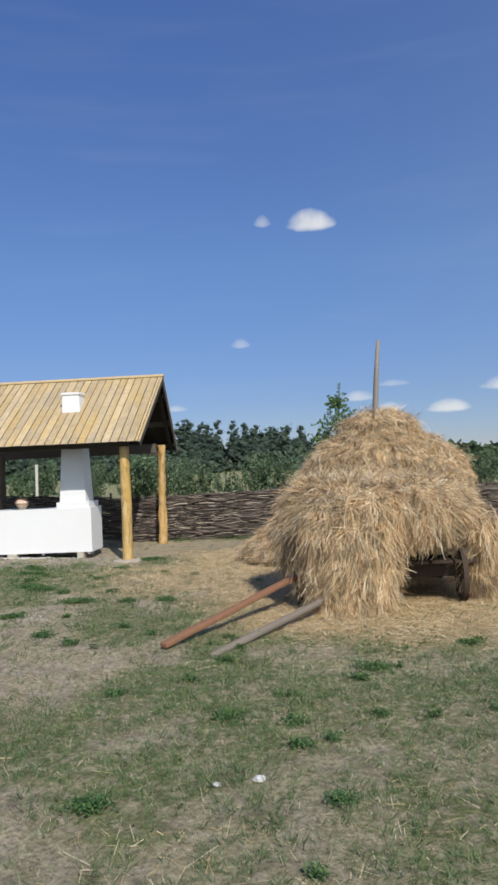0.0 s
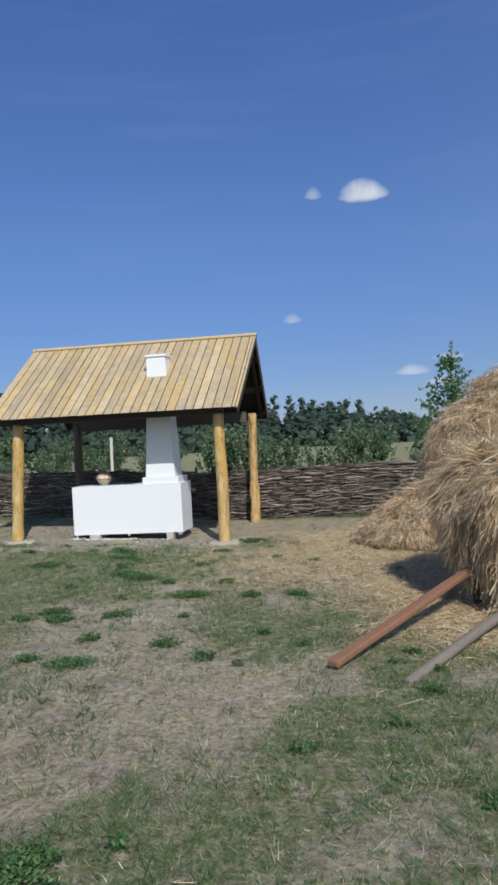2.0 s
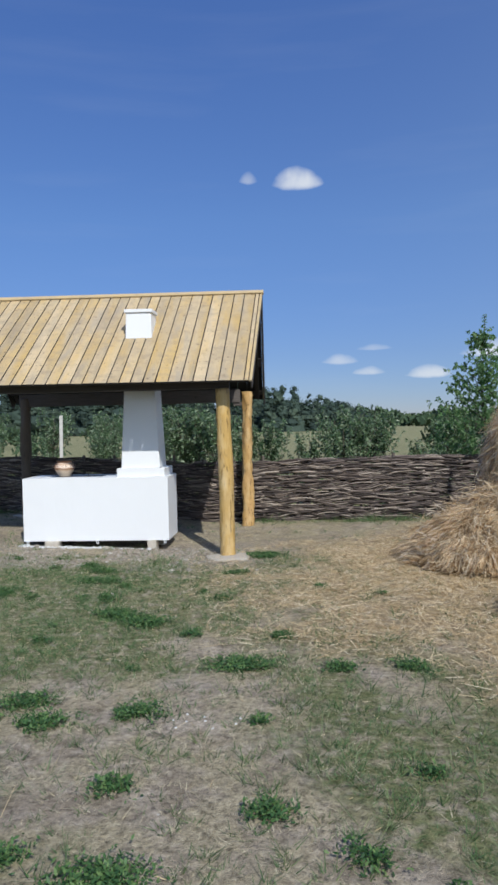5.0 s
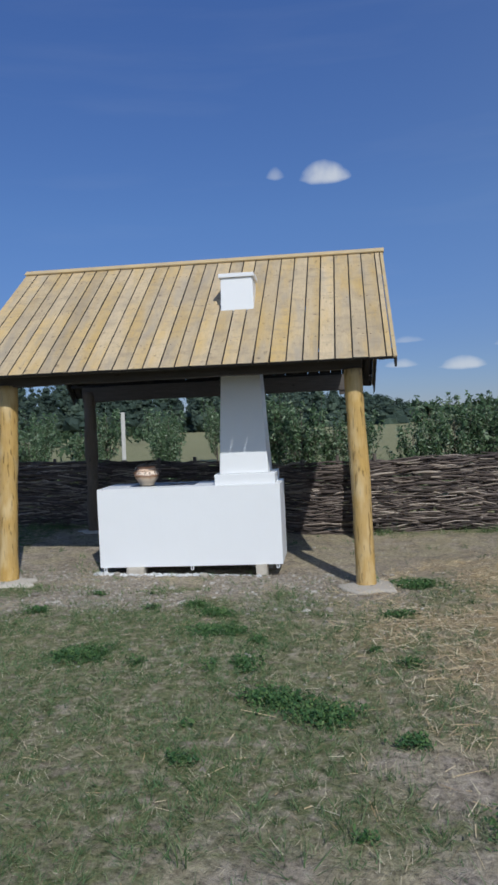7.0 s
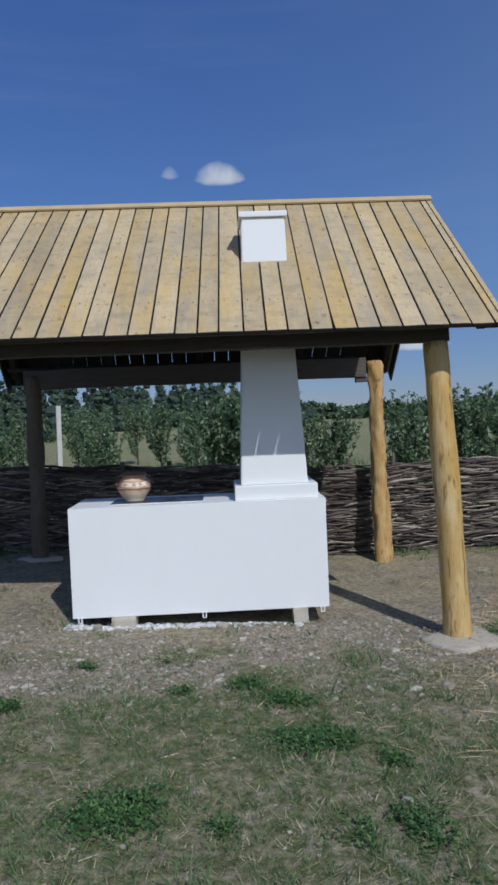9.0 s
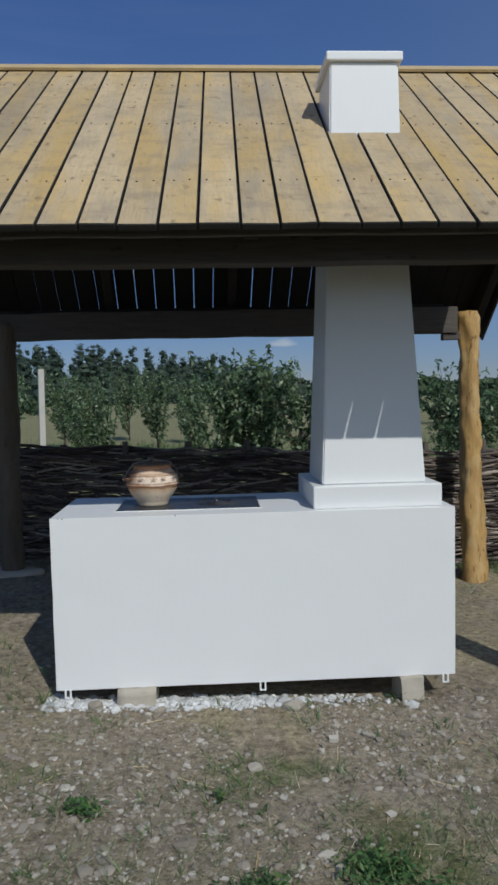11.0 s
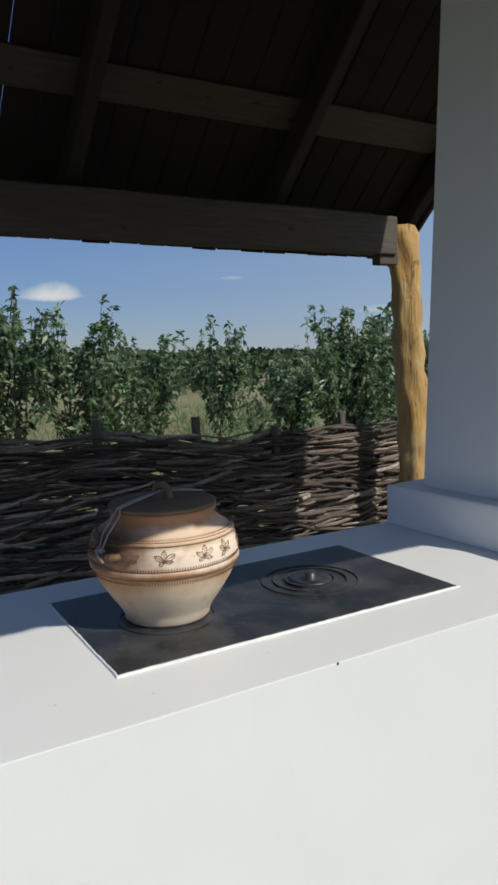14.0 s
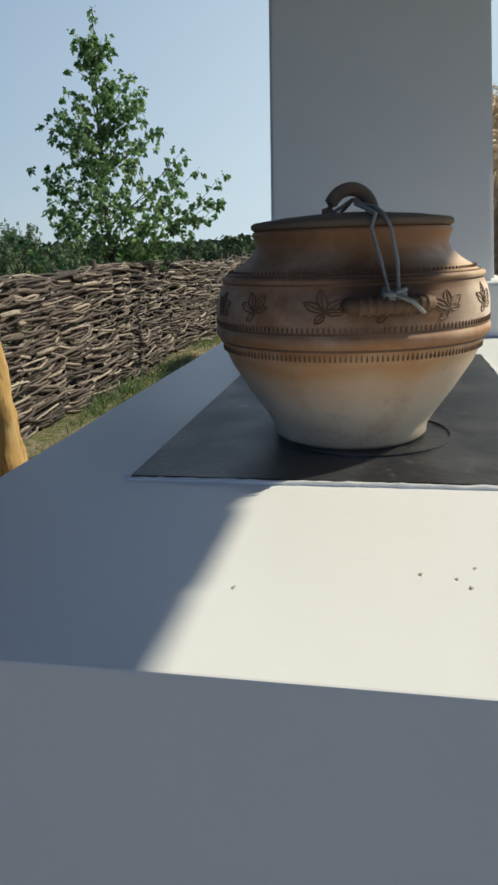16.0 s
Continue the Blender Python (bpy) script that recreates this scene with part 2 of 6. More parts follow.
    n = a.noise(9, 6, (2, 2, 2))
    a.color(a.mix(n, (0.29, 0.15, 0.085), (0.195, 0.10, 0.062))).bump(a.noise(60, 4), 0.3, 0.003)
    M["rust"] = a.m

    a = Mat("dark_cart_wood", 0.9, spec=0.15)
    a.color(a.mix(a.noise(14, 4, (1, 6, 6)), (0.09, 0.065, 0.05), (0.04, 0.03, 0.025)))
    M["cartwood"] = a.m

    # woven rods
    a = Mat("willow_rod_bark", 0.72, spec=0.35)
    isl = a.island()
    rnd = a.math("FRACT", a.math("ADD", a.math("MULTIPLY", a.random(), 7.3), isl))
    c = a.ramp(rnd, [(0.0, (0.04, 0.031, 0.028)), (0.40, (0.10, 0.077, 0.066)), (0.70, (0.18, 0.142, 0.12)), (0.88, (0.36, 0.295, 0.24)), (1.0, (0.52, 0.44, 0.36))])
    n = a.noise(30, 5, (1, 5, 5))
    c = a.mix(a.ramp(n, [(0.40, 0.0), (0.7, 0.75)]), c, (0.06, 0.047, 0.043))
    a.color(c).bump(a.noise(70, 4, (1, 3, 3)), 0.4, 0.003)
    M["rod"] = a.m
    a = Mat("fence_stake_wood", 0.85, spec=0.2)
    a.color(a.mix(a.noise(16, 4, (5, 5, 1)), (0.17, 0.145, 0.12), (0.09, 0.075, 0.065))).bump(a.noise(60, 3, (3, 3, 1)), 0.3, 0.003)
    M["stake"] = a.m

    # earth with dry turf, greenery, chaff and grit by their own cover maps
    a = Mat("dry_pasture_soil", 0.95, spec=0.1)
    big, mid, fine = a.noise(0.35, 5), a.noise(5.0, 7, rough=0.65), a.noise(42, 6, rough=0.7)
    soil = a.mix(a.ramp(big, [(0.35, 0.0), (0.65, 1.0)]), (0.335, 0.28, 0.215), (0.465, 0.395, 0.31))
    soil = a.mix(a.ramp(mid, [(0.42, 0.0), (0.60, 0.85)]), soil, (0.25, 0.205, 0.148))
    turf = a.mix(a.ramp(fine, [(0.35, 0.0), (0.65, 1.0)]), (0.52, 0.445, 0.30), (0.265, 0.225, 0.14))
    soil = a.mix(a.ramp(a.noise(2.6, 7, rough=0.65), [(0.44, 0.0), (0.56, 0.85)]), soil, turf)
    grn = a.mix(a.ramp(fine, [(0.35, 0.0), (0.65, 1.0)]), (0.085, 0.122, 0.045), (0.235, 0.225, 0.11))
    gm = a.math("MULTIPLY", a.attr("green"), a.ramp(a.noise(11, 5), [(0.30, 0.0), (0.56, 0.95)]))
    soil = a.mix(gm, soil, grn)
    stc = a.mix(fine, (0.50, 0.36, 0.18), (0.32, 0.22, 0.10))
    sm = a.math("MULTIPLY", a.attr("chaff"), a.ramp(a.noise(14, 5), [(0.3, 0.25), (0.6, 1.0)]))
    soil = a.mix(sm, soil, stc)
    grc = a.mix(a.noise(55, 3), (0.225, 0.185, 0.14), (0.39, 0.33, 0.255))
    soil = a.mix(a.math("MULTIPLY", a.attr("grit"), 0.7), soil, grc)
    med = a.mix(a.noise(0.06, 5), (0.30, 0.275, 0.155), (0.20, 0.205, 0.10))
    soil = a.mix(a.attr("meadow"), soil, med)
    clod = a.ramp(a.noise(24, 7, rough=0.75), [(0.36, 0.50), (0.48, 0.94), (0.64, 1.36)])
    soil = a.mix(1.0, soil, clod, "MULTIPLY")
    a.color(soil)
    a.bump(a.math("ADD", a.math("MULTIPLY", fine, 0.6), a.math("MULTIPLY", a.noise(160, 3), 0.4)), 1.0, 0.028)
    M["ground"] = a.m

    def blade(name, stops, rough=0.6, trans=0.3, patch=0.0):
        b = Mat(name, rough, spec=0.25)
        c = b.ramp(b.island(), stops)
        # patch: dark voids between clumps, their shade multiplied into the colour
        if patch:
            c = b.mix(1.0, c, b.ramp(b.noise(patch, 4), [(0.36, 0.52), (0.58, 1.0)]), "MULTIPLY")
        b.color(c)
        if trans:
            b.leaf(trans)
        return b.m

    M["grass"] = blade("grass_blades", [(0.0, (0.068, 0.13, 0.045)), (0.5, (0.118, 0.20, 0.08)), (0.8, (0.19, 0.255, 0.115)), (1.0, (0.32, 0.335, 0.185))])
    M["tuft"] = blade("tuft_blades", [(0.0, (0.05, 0.10, 0.034)), (0.6, (0.095, 0.16, 0.058)), (1.0, (0.20, 0.24, 0.10))])
    M["drygrass"] = blade("dry_grass_blades", [(0.0, (0.27, 0.225, 0.14)), (0.5, (0.46, 0.395, 0.26)), (1.0, (0.64, 0.57, 0.41))], 0.75, 0.15)
    M["straw"] = blade("loose_straw", [(0.0, (0.42, 0.29, 0.145)), (0.45, (0.62, 0.47, 0.265)), (0.85, (0.76, 0.63, 0.41)), (1.0, (0.86, 0.77, 0.58))], 0.55, 0.1)
    M["hay"] = blade("hay_stalks", [(0.0, (0.43, 0.27, 0.14)), (0.35, (0.72, 0.515, 0.285)), (0.75, (0.87, 0.695, 0.45)), (1.0, (0.94, 0.85, 0.68))], 0.42, 0.25, 5.0)
    # core darker than the stalks: the shade between them is in its colour
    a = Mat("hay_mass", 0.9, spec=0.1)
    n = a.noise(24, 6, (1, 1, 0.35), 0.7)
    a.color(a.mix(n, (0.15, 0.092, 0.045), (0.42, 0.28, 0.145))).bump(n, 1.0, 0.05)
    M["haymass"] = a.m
    M["weed"] = blade("broad_weed_leaves", [(0.0, (0.035, 0.09, 0.032)), (0.6, (0.08, 0.165, 0.055)), (1.0, (0.17, 0.26, 0.085))], 0.5, 0.3)
    M["fruitleaf"] = blade("fruit_tree_leaves", [(0.0, (0.05, 0.098, 0.045)), (0.6, (0.13, 0.205, 0.095)), (1.0, (0.33, 0.40, 0.26))], 0.35, 0.35)
    M["birchleaf"] = blade("birch_leaves", [(0.0, (0.08, 0.165, 0.065)), (0.6, (0.16, 0.29, 0.11)), (1.0, (0.37, 0.50, 0.24))], 0.35, 0.6)
    # lighter, bluer greens: distance haze is put into the pines' colour
    M["pineleaf"] = blade("hazed_wood_foliage", [(0.0, (0.026, 0.043, 0.035)), (0.6, (0.045, 0.070, 0.053)), (1.0, (0.070, 0.098, 0.068))], 0.8, 0.1)
    M["farleaf"] = blade("far_hedge_foliage", [(0.0, (0.035, 0.062, 0.032)), (0.6, (0.058, 0.095, 0.045)), (1.0, (0.095, 0.13, 0.065))], 0.8, 0.15)
    a = Mat("young_bark", 0.85, spec=0.2)
    a.color(a.mix(a.noise(20, 4, (3, 3, 1)), (0.12, 0.095, 0.075), (0.07, 0.055, 0.045)))
    M["bark"] = a.m

    def stone(name, c0, c1, c2, rough=0.85):
        s = Mat(name, rough, spec=0.25)
        c = s.ramp(s.math("FRACT", s.math("ADD", s.island(), s.random())), [(0.0, c0), (0.6, c1), (1.0, c2)])
        n = s.noise(45, 5)
        s.color(s.mix(s.math("MULTIPLY", n, 0.5), c, tuple(0.6 * k for k in c0))).bump(n, 0.4, 0.004)
        return s.m

    M["gravel"] = stone("grey_brown_gravel", (0.22, 0.19, 0.15), (0.36, 0.32, 0.265), (0.58, 0.54, 0.475))
    M["whitegravel"] = stone("white_limestone_chips", (0.44, 0.44, 0.435), (0.68, 0.68, 0.675), (0.85, 0.85, 0.84))
    M["concrete"] = stone("rough_concrete", (0.45, 0.40, 0.33), (0.51, 0.46, 0.385), (0.58, 0.53, 0.45), 0.9)

    # stove plate: worn cast iron
    a = Mat("cast_iron_plate", 0.5, 0.35, 0.5)
    n = a.noise(14, 6)
    a.color(a.mix(a.ramp(n, [(0.4, 0.0), (0.75, 1.0)]), (0.032, 0.033, 0.038), (0.10, 0.102, 0.108)))
    dust = a.ramp(a.noise(60, 6, rough=0.75), [(0.56, 0.0), (0.72, 0.7)])
    a.color(a.mix(dust, a.b.inputs["Base Color"].links[0].from_socket, (0.17, 0.17, 0.165)))
    a.rough(a.ramp(n, [(0.3, 0.33), (0.7, 0.52)])).bump(a.noise(90, 4), 0.25, 0.002)
    M["iron"] = a.m
    a = Mat("white_paint_edge", 0.7, spec=0.3)
    a.color(a.mix(a.noise(40, 4), (0.82, 0.82, 0.82), (0.66, 0.66, 0.66)))
    M["rimwhite"] = a.m
    a = Mat("galvanised_steel", 0.45, 0.8, 0.5)
    a.color(a.mix(a.noise(50, 3), (0.55, 0.56, 0.57), (0.4, 0.41, 0.42)))
    M["steel"] = a.m

    # milk-fired clay, smoked brown round the neck, browner at the grooves
    a = Mat("fired_clay", 0.58, spec=0.25)
    sep = a.n.new("ShaderNodeSeparateXYZ")
    a.l.new(a.tc.outputs["Object"], sep.inputs[0])
    n = a.noise(14, 5)
    zz = a.math("ADD", a.math("MULTIPLY", sep.outputs[2], 4.6), a.math("MULTIPLY", a.math("SUBTRACT", n, 0.5), 0.22))
    c = a.ramp(zz, [(0.0, (0.50, 0.41, 0.31)), (0.143, (0.70, 0.58, 0.45)), (0.33, (0.79, 0.64, 0.49)), (0.42, (0.66, 0.46, 0.30)), (0.475, (0.38, 0.18, 0.09)), (0.56, (0.82, 0.68, 0.56)),
                    (0.67, (0.82, 0.67, 0.54)), (0.735, (0.64, 0.43, 0.29)), (0.80, (0.76, 0.57, 0.43)), (0.86, (0.52, 0.27, 0.15)), (1.0, (0.31, 0.14, 0.078))])
    c = a.mix(a.ramp(a.noise(20, 6, rough=0.7), [(0.55, 0.0), (0.72, 0.5)]), c, (0.40, 0.25, 0.15))
    # darker red-brown towards one side, above the belly
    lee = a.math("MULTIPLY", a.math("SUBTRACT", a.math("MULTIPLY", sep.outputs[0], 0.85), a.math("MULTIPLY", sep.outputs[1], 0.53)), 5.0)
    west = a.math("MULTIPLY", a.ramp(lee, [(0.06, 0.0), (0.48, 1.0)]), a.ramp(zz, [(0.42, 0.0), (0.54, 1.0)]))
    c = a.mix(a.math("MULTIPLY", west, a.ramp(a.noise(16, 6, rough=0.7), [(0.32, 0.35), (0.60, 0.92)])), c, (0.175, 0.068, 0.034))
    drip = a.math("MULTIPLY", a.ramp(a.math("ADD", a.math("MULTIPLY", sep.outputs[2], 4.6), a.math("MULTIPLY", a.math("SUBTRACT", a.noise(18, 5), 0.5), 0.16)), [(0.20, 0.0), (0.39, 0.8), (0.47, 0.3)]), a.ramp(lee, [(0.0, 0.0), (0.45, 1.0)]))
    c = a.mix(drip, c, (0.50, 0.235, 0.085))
    # soot round the two lugs
    lx = a.math("SUBTRACT", a.math("ABSOLUTE", sep.outputs[0]), 0.137)
    lz = a.math("SUBTRACT", sep.outputs[2], 0.152)
    dd = a.math("ADD", a.math("ADD", a.math("MULTIPLY", lx, lx), a.math("MULTIPLY", sep.outputs[1], a.math("MULTIPLY", sep.outputs[1], 0.45))), a.math("MULTIPLY", lz, a.math("MULTIPLY", lz, 2.6)))
    dd = a.math("ADD", a.math("SQRT", dd), a.math("MULTIPLY", a.math("SUBTRACT", a.noise(24, 5), 0.5), 0.05))
    c = a.mix(a.ramp(dd, [(0.022, 0.92), (0.078, 0.0)]), c, (0.085, 0.042, 0.028))
    c = a.mix(a.ramp(a.noise(30, 4), [(0.62, 0.0), (0.78, 0.45)]), c, (0.30, 0.18, 0.10))
    a.color(c).bump(a.noise(60, 4), 0.15, 0.002)
    M["clay"] = a.m
    a = Mat("smoked_shaded_clay", 0.6, spec=0.3)
    a.color(a.mix(a.noise(40, 4), (0.10, 0.052, 0.032), (0.24, 0.14, 0.085)))
    M["clayband"] = a.m
    a = Mat("sooty_clay_lid", 0.75, spec=0.15)
    a.color(a.mix(a.noise(22, 5), (0.125, 0.085, 0.06), (0.25, 0.18, 0.13))).bump(a.noise(70, 3), 0.2, 0.002)
    M["lid"] = a.m
    a = Mat("grey_twine", 0.9, spec=0.1)
    a.color(a.mix(a.noise(160, 3, (1, 1, 4)), (0.42, 0.40, 0.37), (0.24, 0.225, 0.21)))
    M["twine"] = a.m
    a = Mat("pale_painted_post", 0.8, spec=0.2)
    a.color(a.mix(a.noise(9, 4), (0.62, 0.6, 0.55), (0.45, 0.43, 0.39)))
    M["palepost"] = a.m
    a = Mat("pale_film", 0.5, spec=0.3)
    a.color(a.mix(a.noise(1.5, 3), (0.6, 0.62, 0.56), (0.48, 0.51, 0.45)))
    M["film"] = a.m
    return M


M = make_materials()

# ---- geometry helpers ----
rng = np.random.default_rng(7)


def link_mesh(name, me, mat, parent=None, label=""):
    if mat:
        me.materials.append(mat)
    ob = new(name, me)
    if parent is not None:
        ob.parent = parent
    if label:
        ob["label"] = label
    return ob


def part(name, bm, mat, parent=None, label="", smooth=False):
    me = bpy.data.meshes.new(name)
    bm.to_mesh(me)
    bm.free()
    if smooth:
        me.polygons.foreach_set("use_smooth", [True] * len(me.polygons))
    return link_mesh(name, me, mat, parent, label)


def np_mesh(name, verts, faces, mat, parent=None, label="", smooth=False):
    """A mesh from arrays: verts (n, 3), faces (m, 3 or 4)."""
    verts, faces = np.asarray(verts, np.float32), np.asarray(faces, np.int32)
    me = bpy.data.meshes.new(name)
    k = faces.shape[1]
    me.vertices.add(len(verts))
    me.vertices.foreach_set("co", verts.ravel())
    me.loops.add(faces.size)
    me.loops.foreach_set("vertex_index", faces.ravel())
    me.polygons.add(len(faces))
    me.polygons.foreach_set("loop_start", np.arange(0, faces.size, k, dtype=np.int32))
    if smooth:
        me.polygons.foreach_set("use_smooth", np.ones(len(faces), bool))
    me.update(calc_edges=True)
    if not smooth:
        me.shade_flat()
    return link_mesh(name, me, mat, parent, label)


def thing(name, label, category, at=(0, 0, 0), group="", rz=0.0):
    ob = new(name)
    ob.empty_display_size = 0.1
    ob.matrix_basis = pose(*at, 0, 0, rz)
    return tagged(ob, label, category, group)


def box(x0, x1, y0, y1, z0, z1, bevel=0.004, segs=2, bm=None):
    """A bevelled box; into bm where that is given."""
    own = bmesh.new()
    bmesh.ops.create_cube(own, size=1)
    for v in own.verts:
        v.co = Vector(((x0 + x1) / 2 + v.co.x * (x1 - x0), (y0 + y1) / 2 + v.co.y * (y1 - y0), (z0 + z1) / 2 + v.co.z * (z1 - z0)))
    if bevel:
        bmesh.ops.bevel(own, geom=own.edges[:], offset=bevel, segments=segs, affect="EDGES", profile=0.6)
    if bm is None:
        return own
    me = bpy.data.meshes.new("tmp")
    own.to_mesh(me)
    own.free()
    bm.from_mesh(me)
    bpy.data.meshes.remove(me)
    return bm


def rough_up(bm, amount, scale, seed=0):
    for v in bm.verts:
        v.co += noise.noise_vector(v.co * scale + Vector((seed, 3 * seed, 0))) * amount
    return bm


def tube(points, radii, sides=8, cap=True, jitter=0.0, seed=0):
    """Vertices and quads of a tube along points."""
    p = [Vector(q) for q in points]
    vs, fs = [], []
    ref = Vector((0, 0, 1))
    for i, q in enumerate(p):
        t = (p[min(i + 1, len(p) - 1)] - p[max(i - 1, 0)]).normalized()
        r = Vector((0, 1, 0)) if abs(t.z) > 0.9 else ref
        u = t.cross(r).normalized()
        w = u.cross(t)
        for s in range(sides):
            a = 2 * math.pi * s / sides
            rad = radii[i]
            d = u * math.cos(a) + w * math.sin(a)
            if jitter:
                rad *= 1 + jitter * (noise.noise(q * 2.2 + d * 0.8 + Vector((seed * 9.1, 0, seed))) + 0.4 * noise.noise(q * 8.0 + d * 1.7 + Vector((seed * 3.1, 5, seed))))
            vs.append(q + d * rad)
    n = len(p)
    for i in range(n - 1):
        for s in range(sides):
            a, b = i * sides + s, i * sides + (s + 1) % sides
            fs.append((a, b, b + sides, a + sides))
    if cap:
        for base, flip in ((0, True), ((n - 1) * sides, False)):
            c = len(vs)
            vs.append(p[0] if flip else p[-1])
            for s in range(sides):
                a, b = base + s, base + (s + 1) % sides
                fs.append((b, a, c, c) if flip else (a, b, c, c))
    return vs, fs


def tube_bm(points, radii, sides=8, jitter=0.0, seed=0, bm=None):
    vs, fs = tube(points, radii, sides, True, jitter, seed)
    bm = bm or bmesh.new()
    made = [bm.verts.new(v) for v in vs]
    for f in fs:
        idx = list(dict.fromkeys(f))
        bm.faces.new([made[i] for i in idx])
    return bm


def lathe(profile, sides=48, closed=True):
    bm = bmesh.new()
    rings = []
    for r, z in profile:
        rings.append([bm.verts.new((r * math.cos(2 * math.pi * s / sides), r * math.sin(2 * math.pi * s / sides), z)) for s in range(sides)])
    for a, b in zip(rings, rings[1:]):
        for s in range(sides):
            bm.faces.new((a[s], a[(s + 1) % sides], b[(s + 1) % sides], b[s]))
    if closed:
        bm.faces.new(rings[0][::-1])
        bm.faces.new(rings[-1])
    return bm


def ribbons(p0, p1, p2, side, w0, w1, w2):
    """Verts and quads of n bent ribbons through p0, p1, p2 (n, 3); side is the unit width direction."""
    n = len(p0)
    s = side
    v = np.stack([p0 - s * w0, p0 + s * w0, p1 - s * w1, p1 + s * w1, p2 - s * w2, p2 + s * w2], 1).reshape(-1, 3)
    b = (np.arange(n) * 6)[:, None]
    f = np.concatenate([b + np.array([[0, 1, 3, 2]]), b + np.array([[2, 3, 5, 4]])])
    return v, f


def unit(v):
    return v / np.maximum(np.linalg.norm(v, axis=-1, keepdims=True), 1e-9)


def vnoise(x, y, scale, seed=0):
    """Smooth value noise, 0 to 1, on arrays."""
    g = np.random.default_rng(seed).random((64, 64))
    x, y = np.asarray(x, float) * scale + 17.3 * seed, np.asarray(y, float) * scale + 5.1 * seed
    xi, yi = np.floor(x).astype(int), np.floor(y).astype(int)
    fx, fy = x - xi, y - yi
    fx, fy = fx * fx * (3 - 2 * fx), fy * fy * (3 - 2 * fy)
    a, b = g[xi % 64, yi % 64], g[(xi + 1) % 64, yi % 64]
    c, d = g[xi % 64, (yi + 1) % 64], g[(xi + 1) % 64, (yi + 1) % 64]
    return (a * (1 - fx) + b * fx) * (1 - fy) + (c * (1 - fx) + d * fx) * fy


def fnoise(x, y, scale, seed=0, octaves=4):
    tot, amp, norm = 0, 1.0, 0
    for k in range(octaves):
        tot = tot + amp * vnoise(x, y, scale * 2 ** k, seed + k)
        norm += amp
        amp *= 0.5
    return tot / norm


def sstep(a, b, x):
    t = np.clip((np.asarray(x, float) - a) / (b - a), 0, 1)
    return t * t * (3 - 2 * t)


# ---- ground ----
def ground_z(x, y):
    """The yard's gentle lie: it dips before the shelter and rises to the fence."""
    x, y = np.asarray(x, float), np.asarray(y, float)
    west = np.interp(-x, [3.9, 4.85, 6.28, 7.4, 8.4], [0.0, 0.014, 0.049, 0.105, 0.14])
    near = sstep(8.5, 11.5, y) * (1 - sstep(20, 30, y))
    lift = -0.045 + (0.005 + 0.08 * (1 - sstep(-5.6, -4.2, x))) * sstep(12.3, 14.6, y) + west
    hollow = 0.035 * sstep(-6.75, -6.5, x) * (1 - sstep(-4.8, -4.6, x)) * sstep(12.54, 12.68, y) * (1 - sstep(13.2, 13.4, y))
    z = near * (lift - hollow)
    rough = (fnoise(x, y, 0.9, 3) - 0.5) * 0.05 + (fnoise(x, y, 4.0, 9, 3) - 0.5) * 0.022
    calm = 1 - 0.85 * np.exp(-(((x + 5.6) / 2.6) ** 2 + ((y - 12.9) / 1.9) ** 2) ** 2)
    return z + rough * calm * (1 - sstep(25, 60, np.abs(y - 6)))


HAY_AT = [(0.75, 12.2, 1.9), (-0.7, 11.5, 1.4), (0.4, 8.1, 1.5)]


# where the turf is green (+) or worn bare (-): x, y, radius, weight
SWARD = [(-4.6, 8.6, 0.8, 0.12), (-6.0, 10.2, 0.9, 0.13), (-5.9, 9.2, 0.9, 0.12), (-5.2, 9.3, 0.7, 0.12), (-4.8, 9.8, 0.6, 0.12), (-2.2, 4.0, 0.7, 0.13),
         (-1.1, 3.6, 0.6, 0.1), (-1.5, 4.5, 0.6, 0.1), (0.2, 2.5, 0.7, 0.1), (-1.1, 2.6, 0.7, 0.1),
         (-3.4, 6.6, 0.6, -0.14), (-2.9, 6.1, 0.5, -0.12), (-3.3, 4.5, 0.6, -0.16), (-3.0, 4.0, 0.5, -0.12), (-3.4, 7.3, 0.4, -0.12), (-4.3, 7.5, 0.35, -0.1), (-2.1, 2.6, 0.5, -0.1),
         (-2.3, 5.4, 0.4, -0.1), (-3.6, 8.4, 0.4, -0.1)]


